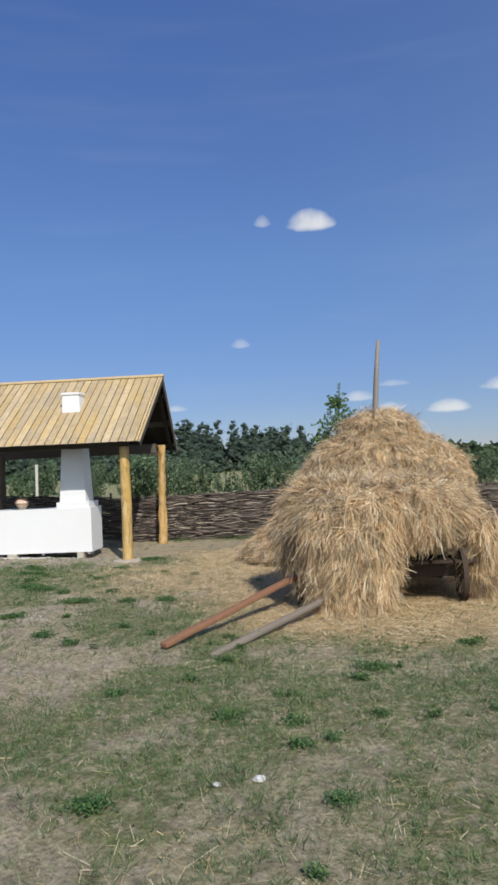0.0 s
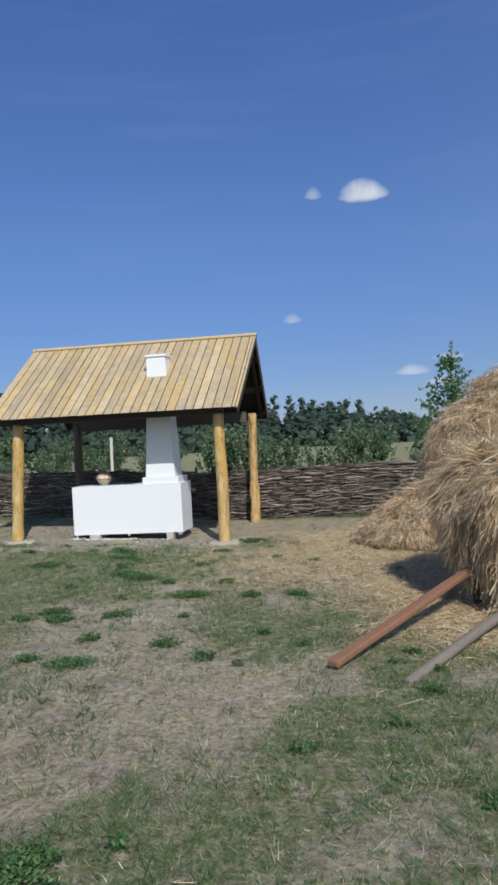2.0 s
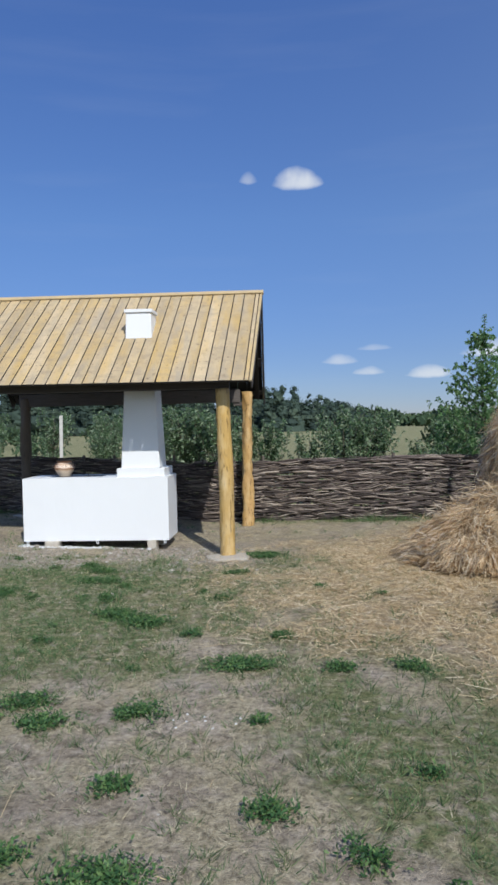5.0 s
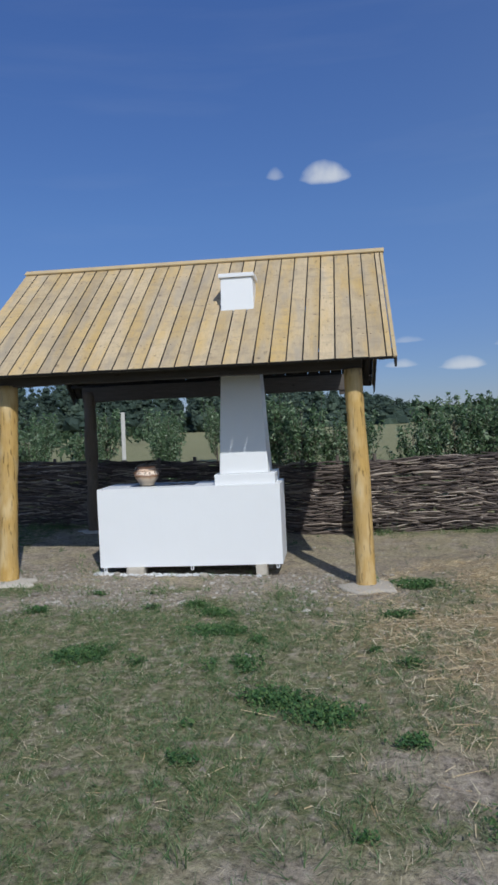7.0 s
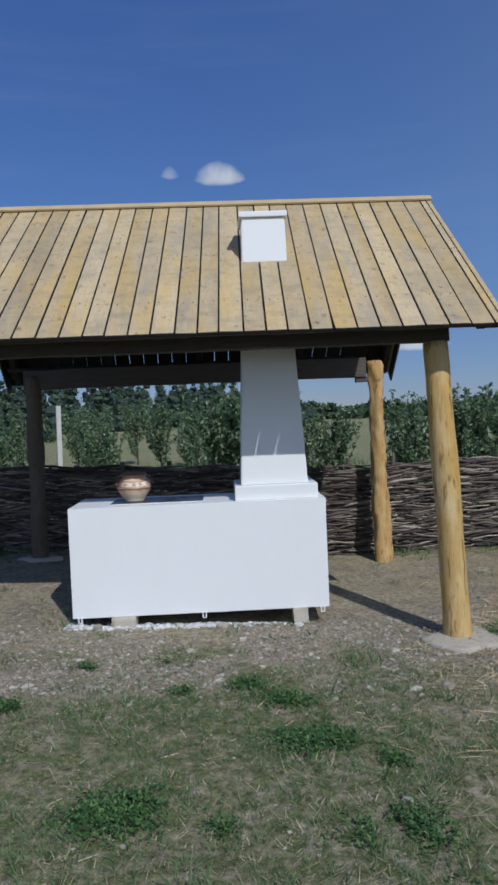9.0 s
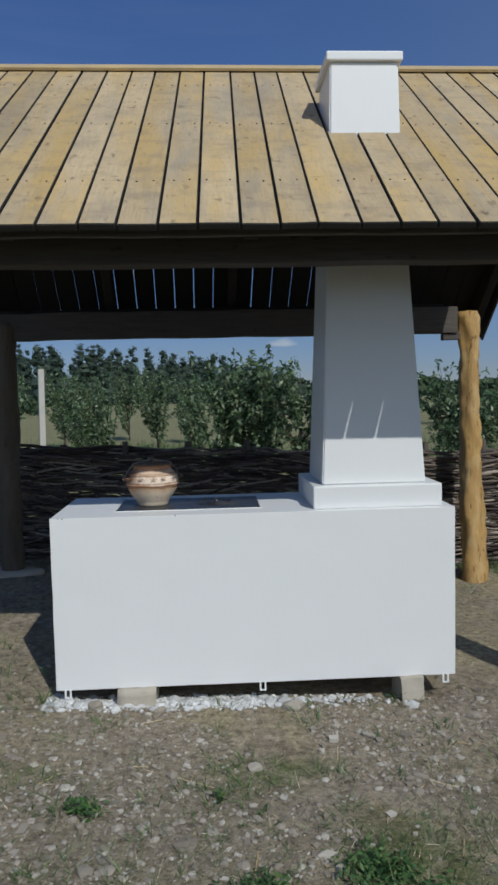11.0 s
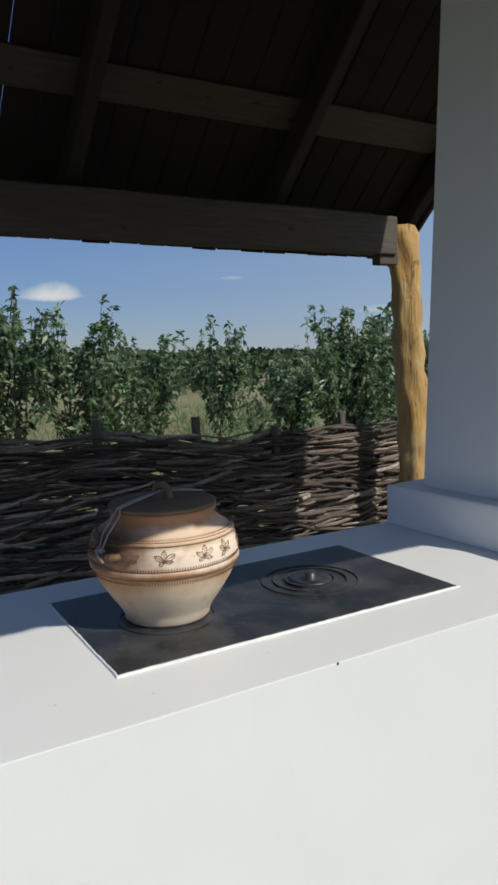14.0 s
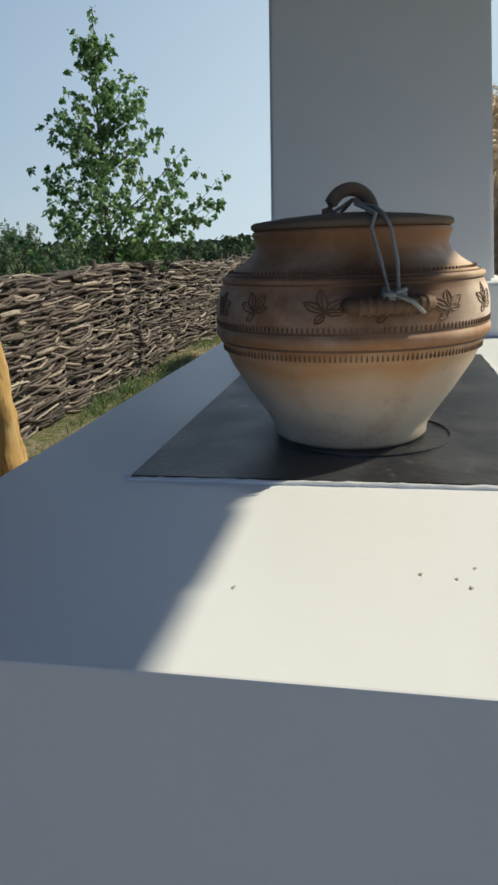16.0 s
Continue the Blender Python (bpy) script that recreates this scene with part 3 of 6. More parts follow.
def cover_maps(x, y):
    x, y = np.asarray(x, float), np.asarray(y, float)
    d = np.min([np.hypot(x - a, y - b) - r for a, b, r in HAY_AT], axis=0)
    chaff = 1 - sstep(0.1, 1.5, d + 0.9 * (fnoise(x, y, 1.2, 21) - 0.5))
    tail = np.exp(-(((x + 2.4) / 1.5) ** 4 + ((y - 11.2) / 1.9) ** 4)) * sstep(0.3, 0.6, fnoise(x, y, 1.6, 23))
    chaff = np.clip(np.maximum(chaff, 0.85 * tail), 0, 1)
    spill = np.exp(-(((x + 2.15) / 1.3) ** 4 + ((y - 9.9) / 1.7) ** 4)) * sstep(0.36, 0.6, fnoise(x, y, 1.9, 24))
    chaff = np.clip(np.maximum(chaff, 0.8 * spill), 0, 1)
    grit = np.exp(-((np.abs((x + 5.8) / 2.2)) ** 4 + (np.abs((y - 12.1) / 0.95)) ** 4)) * sstep(0.3, 0.55, fnoise(x, y, 2.0, 31))
    under = ((x > -7.9) & (x < -3.4) & (y > 12.0) & (y < 15.1)).astype(float)
    g = 0.55 * fnoise(x, y, 0.55, 41, 4) + 0.45 * fnoise(x, y, 2.1, 43, 3)
    for px, py, r, w in SWARD:
        g = g + w * np.exp(-((x - px) ** 2 + (y - py) ** 2) / (r * r))
    worn = sstep(-3.75, -3.3, x) * (1 - sstep(-1.0, 0.0, x)) * sstep(11.9, 12.5, y) * (1 - sstep(14.7, 15.0, y))
    green = sstep(0.42, 0.55, g) * (1 - chaff) * (1 - 0.85 * worn) * (1 - 0.75 * grit) * (1 - 0.9 * under)
    right = sstep(-2.5, 0.5, x) * (1 - sstep(4.5, 7.0, y))
    green = np.clip(green + 0.6 * right * (1 - chaff), 0, 1)
    meadow = sstep(15.3, 17.5, y)
    return chaff, grit, green, meadow


def build_ground():
    def axis(lo, hi, step):
        core = np.arange(lo, hi + 1e-6, step)
        out = [step]
        while sum(out) < 4200:
            out.append(out[-1] * 1.22)
        far = np.cumsum(out)
        return np.concatenate([(lo - far)[::-1], core, hi + far])
    xs, ys = axis(-13.0, 6.0, 0.11), axis(-1.0, 17.0, 0.11)
    gx, gy = np.meshgrid(xs, ys, indexing="ij")
    gz = ground_z(gx, gy)
    nx, ny = gx.shape
    idx = np.arange(nx * ny).reshape(nx, ny)
    f = np.stack([idx[:-1, :-1], idx[1:, :-1], idx[1:, 1:], idx[:-1, 1:]], -1).reshape(-1, 4)
    ob = np_mesh("ground", np.stack([gx, gy, gz], -1).reshape(-1, 3), f, M["ground"], smooth=True)
    for key, val in zip(("chaff", "grit", "green", "meadow"), cover_maps(gx, gy)):
        at = ob.data.attributes.new(key, "FLOAT", "POINT")
        at.data.foreach_set("value", np.asarray(val, np.float32).ravel())
    return tagged(ob, "dry trampled pasture with patchy grass and bare soil", "ground", kind="structure")


build_ground()


# ---- masonry stove ----
SX0, SX1, SY0, SY1, SZ0, SZ1 = -6.612, -4.668, 12.588, 13.25, 0.08, 0.91


def build_stove():
    st = thing("garden_stove", "whitewashed masonry summer stove with tall tapered chimney, standing on blocks", "stove", (-5.64, 12.92, 0.08))
    inv = st.matrix_basis.inverted()

    def add(name, bm, mat, label="", smooth=False, parent=st):
        bm.transform(inv)
        return part(name, bm, mat, parent, label, smooth)

    body = box(SX0, SX1, SY0, SY1, SZ0, SZ1 + 0.002, 0.0017)
    bmesh.ops.subdivide_edges(body, edges=[e for e in body.edges if e.calc_length() > 0.3], cuts=26, use_grid_fill=True)
    for v in body.verts:
        q = noise.noise_vector(v.co * 7.0)
        v.co += Vector((q.x * 0.0016, q.y * 0.0016, q.z * 0.0007))
    add("body", body, M["white"])
    plinth = rough_up(box(-5.352, -4.716, 12.632, 13.236, SZ1 + 0.002, 1.024, 0.008), 0.0015, 4.0, 2)
    add("plinth", plinth, M["white"])

    def frustum(b, t):
        """A tapered shaft between two rectangles x0, x1, y0, y1, z."""
        bm = bmesh.new()
        ring = []
        for x0, x1, y0, y1, z in (b, t):
            ring.append([bm.verts.new(c) for c in ((x0, y0, z), (x1, y0, z), (x1, y1, z), (x0, y1, z))])
        for k in range(4):
            bm.faces.new((ring[0][k], ring[0][(k + 1) % 4], ring[1][(k + 1) % 4], ring[1][k]))
        bm.faces.new(ring[0][::-1])
        bm.faces.new(ring[1])
        bmesh.ops.bevel(bm, geom=bm.edges[:], offset=0.007, segments=2, affect="EDGES")
        return bm
    add("chimney_shaft", frustum((-5.300, -4.785, 12.676, 13.15, 1.022), (-5.224, -4.872, 12.772, 13.14, 2.66)), M["white"])
    add("chimney_top", frustum((-5.225, -4.871, 12.771, 13.141, 2.658), (-5.214, -4.878, 12.782, 13.13, 3.085)), M["white"])
    add("chimney_cap", rough_up(box(-5.234, -4.858, 12.762, 13.15, 3.085, 3.128, 0.006), 0.001, 5.0), M["white"])

    plate = bmesh.new()
    box(-6.322, -5.603, 12.737, 13.127, SZ1 - 0.004, SZ1 + 0.005, 0.002, 1, plate)
    add("cooking_plate", plate, M["iron"], "dark cast-iron cooking plate")
    rim = bmesh.new()
    for x0, x1, y0, y1 in ((-6.328, -5.599, 12.7325, 12.7372), (-6.3272, -6.3232, 12.737, 13.13)):
        box(x0, x1, y0, y1, SZ1 + 0.001, SZ1 + 0.0052, 0.001, 1, rim)
    bmesh.ops.subdivide_edges(rim, edges=[e for e in rim.edges if e.calc_length() > 0.1], cuts=70, use_grid_fill=True)
    for v in rim.verts:
        q = noise.noise_vector(v.co * 110.0)
        v.co += Vector((q.x * 0.0014, q.y * 0.0018, q.z * 0.001))
    add("plate_edging", rim, M["rimwhite"], "chipped white paint edging")

    def ring(cx, cy, r, w, h):
        bm = lathe([(r - w, 0), (r - w, h), (r + w, h), (r + w, 0)], 56, False)
        bmesh.ops.translate(bm, verts=bm.verts, vec=(cx, cy, SZ1 + 0.0048))
        return bm
    for r, w, h in ((0.102, 0.0035, 0.003), (0.078, 0.0028, 0.0042), (0.052, 0.0035, 0.005)):
        add("burner_ring", ring(-5.822, 12.94, r, w, h), M["iron"])
    lid = lathe([(0.046, 0.0), (0.044, 0.006), (0.03, 0.003), (0.012, 0.003), (0.011, 0.016), (0.006, 0.019)], 32)
    bmesh.ops.translate(lid, verts=lid.verts, vec=(-5.822, 12.94, SZ1 + 0.0048))
    add("burner_lid", lid, M["iron"], "small iron lid with a knob", True)
    add("burner_ring", ring(-6.16, 12.922, 0.089, 0.002, 0.0022), M["iron"])

    rr = random.Random(3)
    for x, y in ((-6.494, 12.858), (-6.490, 12.879), (-6.505, 12.851), (-6.478, 12.846), (-6.52, 12.99), (-6.43, 12.70), (-6.56, 12.66), (-6.09, 12.68), (-6.30, 12.655)):
        chip = lathe([(0.0018, 0.0), (0.0010, 0.0002)], 7)
        for v in chip.verts:
            v.co = Vector((x + v.co.x * rr.uniform(0.5, 1.6), y + v.co.y * rr.uniform(0.3, 0.9), SZ1 + 0.0026 + v.co.z))
        add("paint_chip", chip, M["concrete"], "small grey chip in the paint")

    for x, w in ((-6.573, 0.0022), (-6.552, 0.0035), (-6.02, 0.002)):
        chip = rough_up(box(x - w, x + w, SY0 - 0.0004, SY0 + 0.002, SZ1 - 0.002, SZ1 + 0.0023, 0.0006, 1), 0.0008, 200.0, x)
        add("paint_chip", chip, M["cartwood"], "broken edge of the whitewash")

    def u_hook(x):
        bm = bmesh.new()
        for dx in (-0.012, 0.012):
            box(x + dx - 0.0045, x + dx + 0.0045, 12.577, 12.587, SZ0 - 0.034, SZ0 + 0.002, 0.001, 1, bm)
        box(x - 0.015, x + 0.015, 12.577, 12.587, SZ0 - 0.038, SZ0 - 0.032, 0.001, 1, bm)
        return bm
    for x in (-5.62, -6.555, -4.72):
        add("base_hook", u_hook(x), M["rimwhite"], "small white bent steel hook")
    return st


def build_blocks():
    """Stones and blocks that carry the stove."""
    for k, (x0, x1, y0, y1) in enumerate(((-6.325, -6.135, 12.535, 12.72), (-4.945, -4.835, 12.55, 12.75), (-6.33, -6.15, 13.02, 13.2), (-4.95, -4.82, 13.02, 13.2))):
        bm = bmesh.new()
        bmesh.ops.create_cube(bm, size=1)
        bmesh.ops.subdivide_edges(bm, edges=bm.edges[:], cuts=3, use_grid_fill=True)
        z0, z1 = float(ground_z((x0 + x1) / 2, y0)) - 0.03, SZ0
        for v in bm.verts:
            c = v.co
            v.co = Vector(((x0 + x1) / 2 + c.x * (x1 - x0), (y0 + y1) / 2 + c.y * (y1 - y0), (z0 + z1) / 2 + c.z * (z1 - z0)))
            if c.z < 0.45:
                v.co += noise.noise_vector(v.co * 9 + Vector((k, 0, 0))) * 0.012
        ob = part("support_block", bm, M["concrete"], None, "", k % 2 == 0)
        tagged(ob, "rough grey stone block under the white stove", "block", "blocks under the stove")


build_stove()
build_blocks()


# ---- clay pot ----
def build_pot():
    pot = thing("clay_pot", "pale fired clay pot with smoked brown neck, leaf relief and lid", "pot", (-6.152, 12.938, SZ1 + 0.005), rz=197)
    pot.scale = (0.962, 0.962, 1.012)
    prof = [(0.0, 0.0), (0.078, 0.0), (0.083, 0.004), (0.083, 0.010), (0.0915, 0.022), (0.1105, 0.044), (0.1275, 0.066), (0.1370, 0.084),
            (0.1380, 0.0870), (0.1404, 0.0885), (0.1432, 0.0915), (0.1440, 0.0945), (0.1430, 0.0975), (0.1408, 0.1000), (0.1422, 0.110),
            (0.1412, 0.124), (0.1380, 0.136), (0.1335, 0.1455), (0.1362, 0.1475), (0.1358, 0.1505), (0.1310, 0.1525), (0.1240, 0.158), (0.1120, 0.1675), (0.1032, 0.177),
            (0.0988, 0.186), (0.1000, 0.195), (0.1025, 0.2005), (0.1015, 0.205), (0.0965, 0.206), (0.093, 0.2), (0.092, 0.19)]
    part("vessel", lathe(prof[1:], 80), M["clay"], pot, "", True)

    def surf(z):
        for (r0, z0), (r1, z1) in zip(prof, prof[1:]):
            if z0 <= z <= z1 and z1 > z0:
                return r0 + (r1 - r0) * (z - z0) / (z1 - z0)
        return 0.13
    # notched bands
    for zc, n in ((0.0815, 180), (0.1045, 180), (0.1565, 150)):
        bm = bmesh.new()
        for k in range(n):
            a = 2 * math.pi * k / n
            own = box(-0.0007, 0.0007, -0.00055, 0.00055, -0.0026, 0.0026, 0)
            own.transform(pose(0, 0, zc, 0, 0, math.degrees(a)) @ Matrix.Translation((surf(zc) + 0.0004, 0, 0)))
            me = bpy.data.meshes.new("t")
            own.to_mesh(me)
            own.free()
            bm.from_mesh(me)
            bpy.data.meshes.remove(me)
        part("notched_band", bm, M["clayband"], pot, "band of dark pressed notches")
    # grooves: dark rings that carry dirt and the recess shade in their colour
    for zc in (0.0872, 0.1002, 0.1452, 0.1527):
        bm = lathe([(surf(zc) + 0.0005, zc - 0.0013), (surf(zc) + 0.0009, zc), (surf(zc) + 0.0005, zc + 0.0013)], 80, False)
        part("groove_line", bm, M["clayband"], pot, "", True)

    # leaf relief: pairs of pointed leaves on a stem; dark outlines paint the incised shade
    def leaf_outline(bm, a0, z0, tilt, ln, wd):
        pts = []
        for k in range(13):
            t = k / 12
            s = math.sin(math.pi * t) ** 0.8
            pts.append((ln * t, wd * s))
        loop = pts + [(p[0], -p[1]) for p in pts[-2:0:-1]]
        ct, sn = math.cos(tilt), math.sin(tilt)
        path = []
        loop = [(u + 0.0009 * noise.noise(Vector((u * 400, v * 400, a0 * 9))), v + 0.0011 * noise.noise(Vector((v * 400, u * 400, a0 * 7 + tilt)))) for u, v in loop]
        for u, v in loop + loop[:1]:
            du, dz = u * ct - v * sn, u * sn + v * ct
            z = z0 + dz
            r = surf(z) + 0.0002
            path.append((r * math.cos(a0 + du / 0.136), r * math.sin(a0 + du / 0.136), z))
        tube_bm(path, [0.00075] * len(path), 4, 0, 0, bm)
        mid = []
        for k in range(5):
            u = ln * k / 4
            z = z0 + u * sn
            r = surf(z) + 0.0002
            mid.append((r * math.cos(a0 + u * ct / 0.136), r * math.sin(a0 + u * ct / 0.136), z))
        tube_bm(mid, [0.0006] * 5, 4, 0, 0, bm)
    rl = random.Random(8)
    for k in range(14):
        bm = bmesh.new()
        a0 = 2 * math.pi * (k + rl.uniform(-0.1, 0.1)) / 14
        turn = rl.uniform(-0.35, 0.35)
        for tilt, ln, wd in ((1.5, 0.019, 0.0045), (0.5, 0.022, 0.0042), (2.5, 0.019, 0.0040), (-0.15, 0.016, 0.003), (3.6, 0.012, 0.003)):
            tilt += turn
            z0 = 0.121 if math.sin(tilt) > -0.05 else 0.119
            leaf_outline(bm, a0, z0, tilt + rl.uniform(-0.15, 0.15), ln * rl.uniform(0.85, 1.1), wd)
        part("leaf_relief", bm, M["clayband"], pot, "incised leaf sprig")
    # ribbed side lugs
    for sgn in (0, math.pi):
        bm = bmesh.new()
        path = []
        for k in range(13):
            t = -1 + k / 6
            a = sgn + t * 0.27
            r = surf(0.125) + 0.013 * (1 - t * t) ** 0.5 - 0.002
            path.append((r * math.cos(a), r * math.sin(a), 0.127))
        tube_bm(path, [0.0075] * 13, 8, 0, 0, bm)
        lug = part("lug_handle", bm, M["clayband"], pot, "ribbed brown lug handle", True)
        for k in range(9):
            t = -0.72 + 1.44 * k / 8
            a = sgn + t * 0.27
            r = surf(0.125) + 0.013 * (1 - t * t) ** 0.5 - 0.002
            own = lathe([(0.0072, -0.0022), (0.0096, 0), (0.0072, 0.0022)], 10, False)
            own.transform(Matrix.Translation((r * math.cos(a), r * math.sin(a), 0.127)) @ pose(0, 0, 0, 90, 0, math.degrees(a) + 180))
            part("rib", own, M["clayband"], lug, "", True)
    # lid with a loop
    lid = part("lid", lathe([(0.0, 0.2055), (0.0995, 0.2055), (0.1035, 0.208), (0.1035, 0.2115), (0.1005, 0.2135), (0.07, 0.2175), (0.03, 0.2205), (0.0, 0.221)][1:-1], 64),
               M["lid"], pot, "sooty dark clay lid", True)
    loop = [(0, 0.024 * math.cos(math.pi * k / 12), 0.217 + 0.026 * math.sin(math.pi * k / 12)) for k in range(13)]
    part("loop_handle", tube_bm(loop, [0.0068] * 13, 10), M["lid"], lid, "", True)
    # twine from the loop down to each lug
    for sgn in (0, math.pi):
        bm = bmesh.new()
        c, s = math.cos(sgn), math.sin(sgn)
        for off in (-0.009, 0.009):
            pts = [(c * 0.006, 0.004, 0.2335), (c * 0.03, off * 0.3, 0.2275), (c * 0.07, off * 0.6, 0.2225), (c * 0.1035, off * 0.4, 0.2155), (c * 0.1085, off, 0.204), (c * 0.135, off * 0.8, 0.168), (c * 0.148, off * 0.5, 0.140), (c * 0.153, off * 0.3, 0.124)]
            tube_bm(pts, [0.0019] * len(pts), 6, 0, 0, bm)
        for k in range(3):
            z = 0.138 - 0.004 * k
            pts = [(c * (0.150 + 0.006 * math.cos(q * 1.05)), 0.010 * math.sin(q * 1.05), z + 0.003 * math.sin(q * 2)) for q in range(7)]
            tube_bm(pts, [0.0026] * 7, 6, 0, 0, bm)
        tube_bm([(c * 0.155, 0.0, 0.137), (c * 0.163, 0.012, 0.131), (c * 0.16, 0.024, 0.120)], [0.0024, 0.0022, 0.0018], 6, 0, 0, bm)
        part("twine", bm, M["twine"], pot, "knotted grey twine", True)
    # the belly sits high: lift ridge and shoulder
    done = set()
    for ob in list(pot.children) + [c for p in pot.children for c in p.children]:
        if ob.data.name in done:
            continue
        done.add(ob.data.name)
        for v in ob.data.vertices:
            v.co.z = float(np.interp(v.co.z, [0, 0.0945, 0.15, 0.186, 0.206, 0.3], [0, 0.112, 0.163, 0.190, 0.206, 0.3]))


build_pot()


# ---- shelter ----
RX0, RX1 = -7.80, -3.495
RIDGE_Y, RIDGE_Z = 13.82, 3.497
EAVE_F = (11.885, 2.106)
EAVE_B = (15.37, 2.01)


def settle(bm):
    """The roof is a little out of true: it sinks to the east, and its ridge is shifted against the eaves."""
    for v in bm.verts:
        up = max(0.0, min(1.0, (v.co.z - 2.05) / (RIDGE_Z - 2.05)))
        v.co.x += up * (0.045 + 0.008 * (v.co.x + 5.6))
        v.co.z -= 0.004 * (v.co.x + 5.6)
    return bm


def build_shelter():
    sh = thing("open_shelter", "open timber shelter with yellow board gable roof on log posts", "shelter", (-5.6, 13.5, 0.0))
    inv = sh.matrix_basis.inverted()

    def add(name, bm, mat, label="", smooth=False, parent=sh):
        bm.transform(inv)
        return part(name, bm, mat, parent, label, smooth)

    # log posts, each a little crooked
    def post(base, top, r0, r1, mat, seed, label=""):
        b, t = Vector(base), Vector(top)
        pts, rad = [], []
        n = 46
        for k in range(n):
            u = k / (n - 1)
            q = b.lerp(t, u)
            bow = (0.014 if seed > 2 else 0.006) * math.sin(math.pi * u) * math.sin(seed * 2.1) + (0.016 if seed > 2 else 0.006) * noise.noise(Vector((seed * 3.3, 0, u * 5)))
            q += Vector((bow, 0.7 * bow * math.cos(seed), 0))
            pts.append(q)
            knot = (0.22 if seed > 2 else 0.05) * max(0.0, noise.noise(Vector((seed * 7.7, 2, u * 11)))) ** 1.5
            if seed == 3:
                knot += 0.10 * noise.noise(Vector((3.1, 7.0, u * 23)))
            rad.append((r0 + (r1 - r0) * u) * (1 + knot) * (0.96 if k in (0, n - 1) else 1))
        bm = tube_bm(pts, rad, 24, 0.34 if seed > 2 else 0.09, seed)
        if seed == 3:
            rough_up(bm, 0.017, 14.0, 3)
        return add("post", bm, mat, label, True)
    post((-3.85, 12.08, -0.10), (-3.89, 12.26, 2.02), 0.096, 0.089, M["log"], 1, "peeled yellow log post")
    post((-7.40, 12.08, 0.0), (-7.37, 12.26, 2.03), 0.097, 0.09, M["log"], 2, "peeled yellow log post")
    post((-3.775, 14.715, -0.10), (-3.775, 14.89, 2.09), 0.092, 0.078, M["log_orange"], 3, "gnarled orange-brown log post")
    # shade under the roof is put into this post's dark colour
    post((-7.40, 14.72, 0.05), (-7.42, 14.84, 2.06), 0.085, 0.075, M["log_grey"], 4, "weathered log post, darkened for the shade it stands in")

    # wall plates and ties
    def beam(name, x0, x1, y0, y1, z0, z1, seed):
        bm = box(x0, x1, y0, y1, z0, z1, 0.01, 2)
        bmesh.ops.subdivide_edges(bm, edges=[e for e in bm.edges if e.calc_length() > 1.5], cuts=14, use_grid_fill=True)
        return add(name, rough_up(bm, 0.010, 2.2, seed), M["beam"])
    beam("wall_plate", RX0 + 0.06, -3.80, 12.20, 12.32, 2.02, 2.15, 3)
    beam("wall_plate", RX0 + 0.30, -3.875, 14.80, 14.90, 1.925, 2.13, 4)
    # upper plate added in the shade-dark rafter colour, filling the black band
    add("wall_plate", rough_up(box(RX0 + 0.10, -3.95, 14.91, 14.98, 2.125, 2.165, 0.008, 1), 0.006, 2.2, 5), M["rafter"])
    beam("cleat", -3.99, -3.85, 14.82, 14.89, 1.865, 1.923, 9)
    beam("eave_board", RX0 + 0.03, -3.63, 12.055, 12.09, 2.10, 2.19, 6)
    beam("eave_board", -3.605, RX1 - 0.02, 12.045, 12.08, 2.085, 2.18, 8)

    # rafters and battens under the boards
    def sloped(x0, x1, y0, z0, y1, z1, depth, drop, bev=0.006):
        """A timber lying along the slope from (y0, z0) to (y1, z1), its top drop below that line."""
        t = Vector((0, y1 - y0, z1 - z0))
        ln = t.length
        t.normalize()
        nrm = Vector((1, 0, 0)).cross(t)
        if nrm.z < 0:
            nrm = -nrm
        bm = box(x0, x1, 0, ln, -depth - drop, -drop, bev, 1)
        m = Matrix(((1, 0, 0, 0), (0, t.y, nrm.y, y0), (0, t.z, nrm.z, z0), (0, 0, 0, 1)))
        bm.transform(m)
        bmesh.ops.recalc_face_normals(bm, faces=bm.faces[:])
        return settle(bm)
    THICK = 0.028
    for x in (-7.64, -6.62, -5.66, -4.58, -3.62):
        for (ey, ez) in (EAVE_F, EAVE_B):
            uy, uz = ey + (RIDGE_Y - ey) * 0.07, ez + (RIDGE_Z - ez) * 0.07
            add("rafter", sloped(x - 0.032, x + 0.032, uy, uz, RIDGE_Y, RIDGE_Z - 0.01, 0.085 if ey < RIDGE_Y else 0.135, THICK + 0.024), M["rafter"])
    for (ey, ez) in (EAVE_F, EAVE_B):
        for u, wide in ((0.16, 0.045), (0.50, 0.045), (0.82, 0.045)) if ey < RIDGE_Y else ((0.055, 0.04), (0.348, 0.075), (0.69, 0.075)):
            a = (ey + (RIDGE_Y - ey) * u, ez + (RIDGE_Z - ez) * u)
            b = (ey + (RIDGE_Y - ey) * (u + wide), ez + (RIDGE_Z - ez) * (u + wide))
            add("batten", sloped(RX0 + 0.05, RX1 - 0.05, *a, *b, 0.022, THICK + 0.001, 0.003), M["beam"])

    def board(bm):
        """One roof board: planed top, edges and underside darkened with the roof's shade."""
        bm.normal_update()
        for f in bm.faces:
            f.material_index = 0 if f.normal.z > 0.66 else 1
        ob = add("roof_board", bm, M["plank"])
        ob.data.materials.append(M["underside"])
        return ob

    # boards, one by one; on the front slope two have shrunk apart near the eave
    r = random.Random(11)
    SLITS = (-4.82, -4.667)
    east = [SLITS[1] + 0.1535 * k for k in range(8)]
    west = [SLITS[0] - 0.149 * k for k in range(20)]
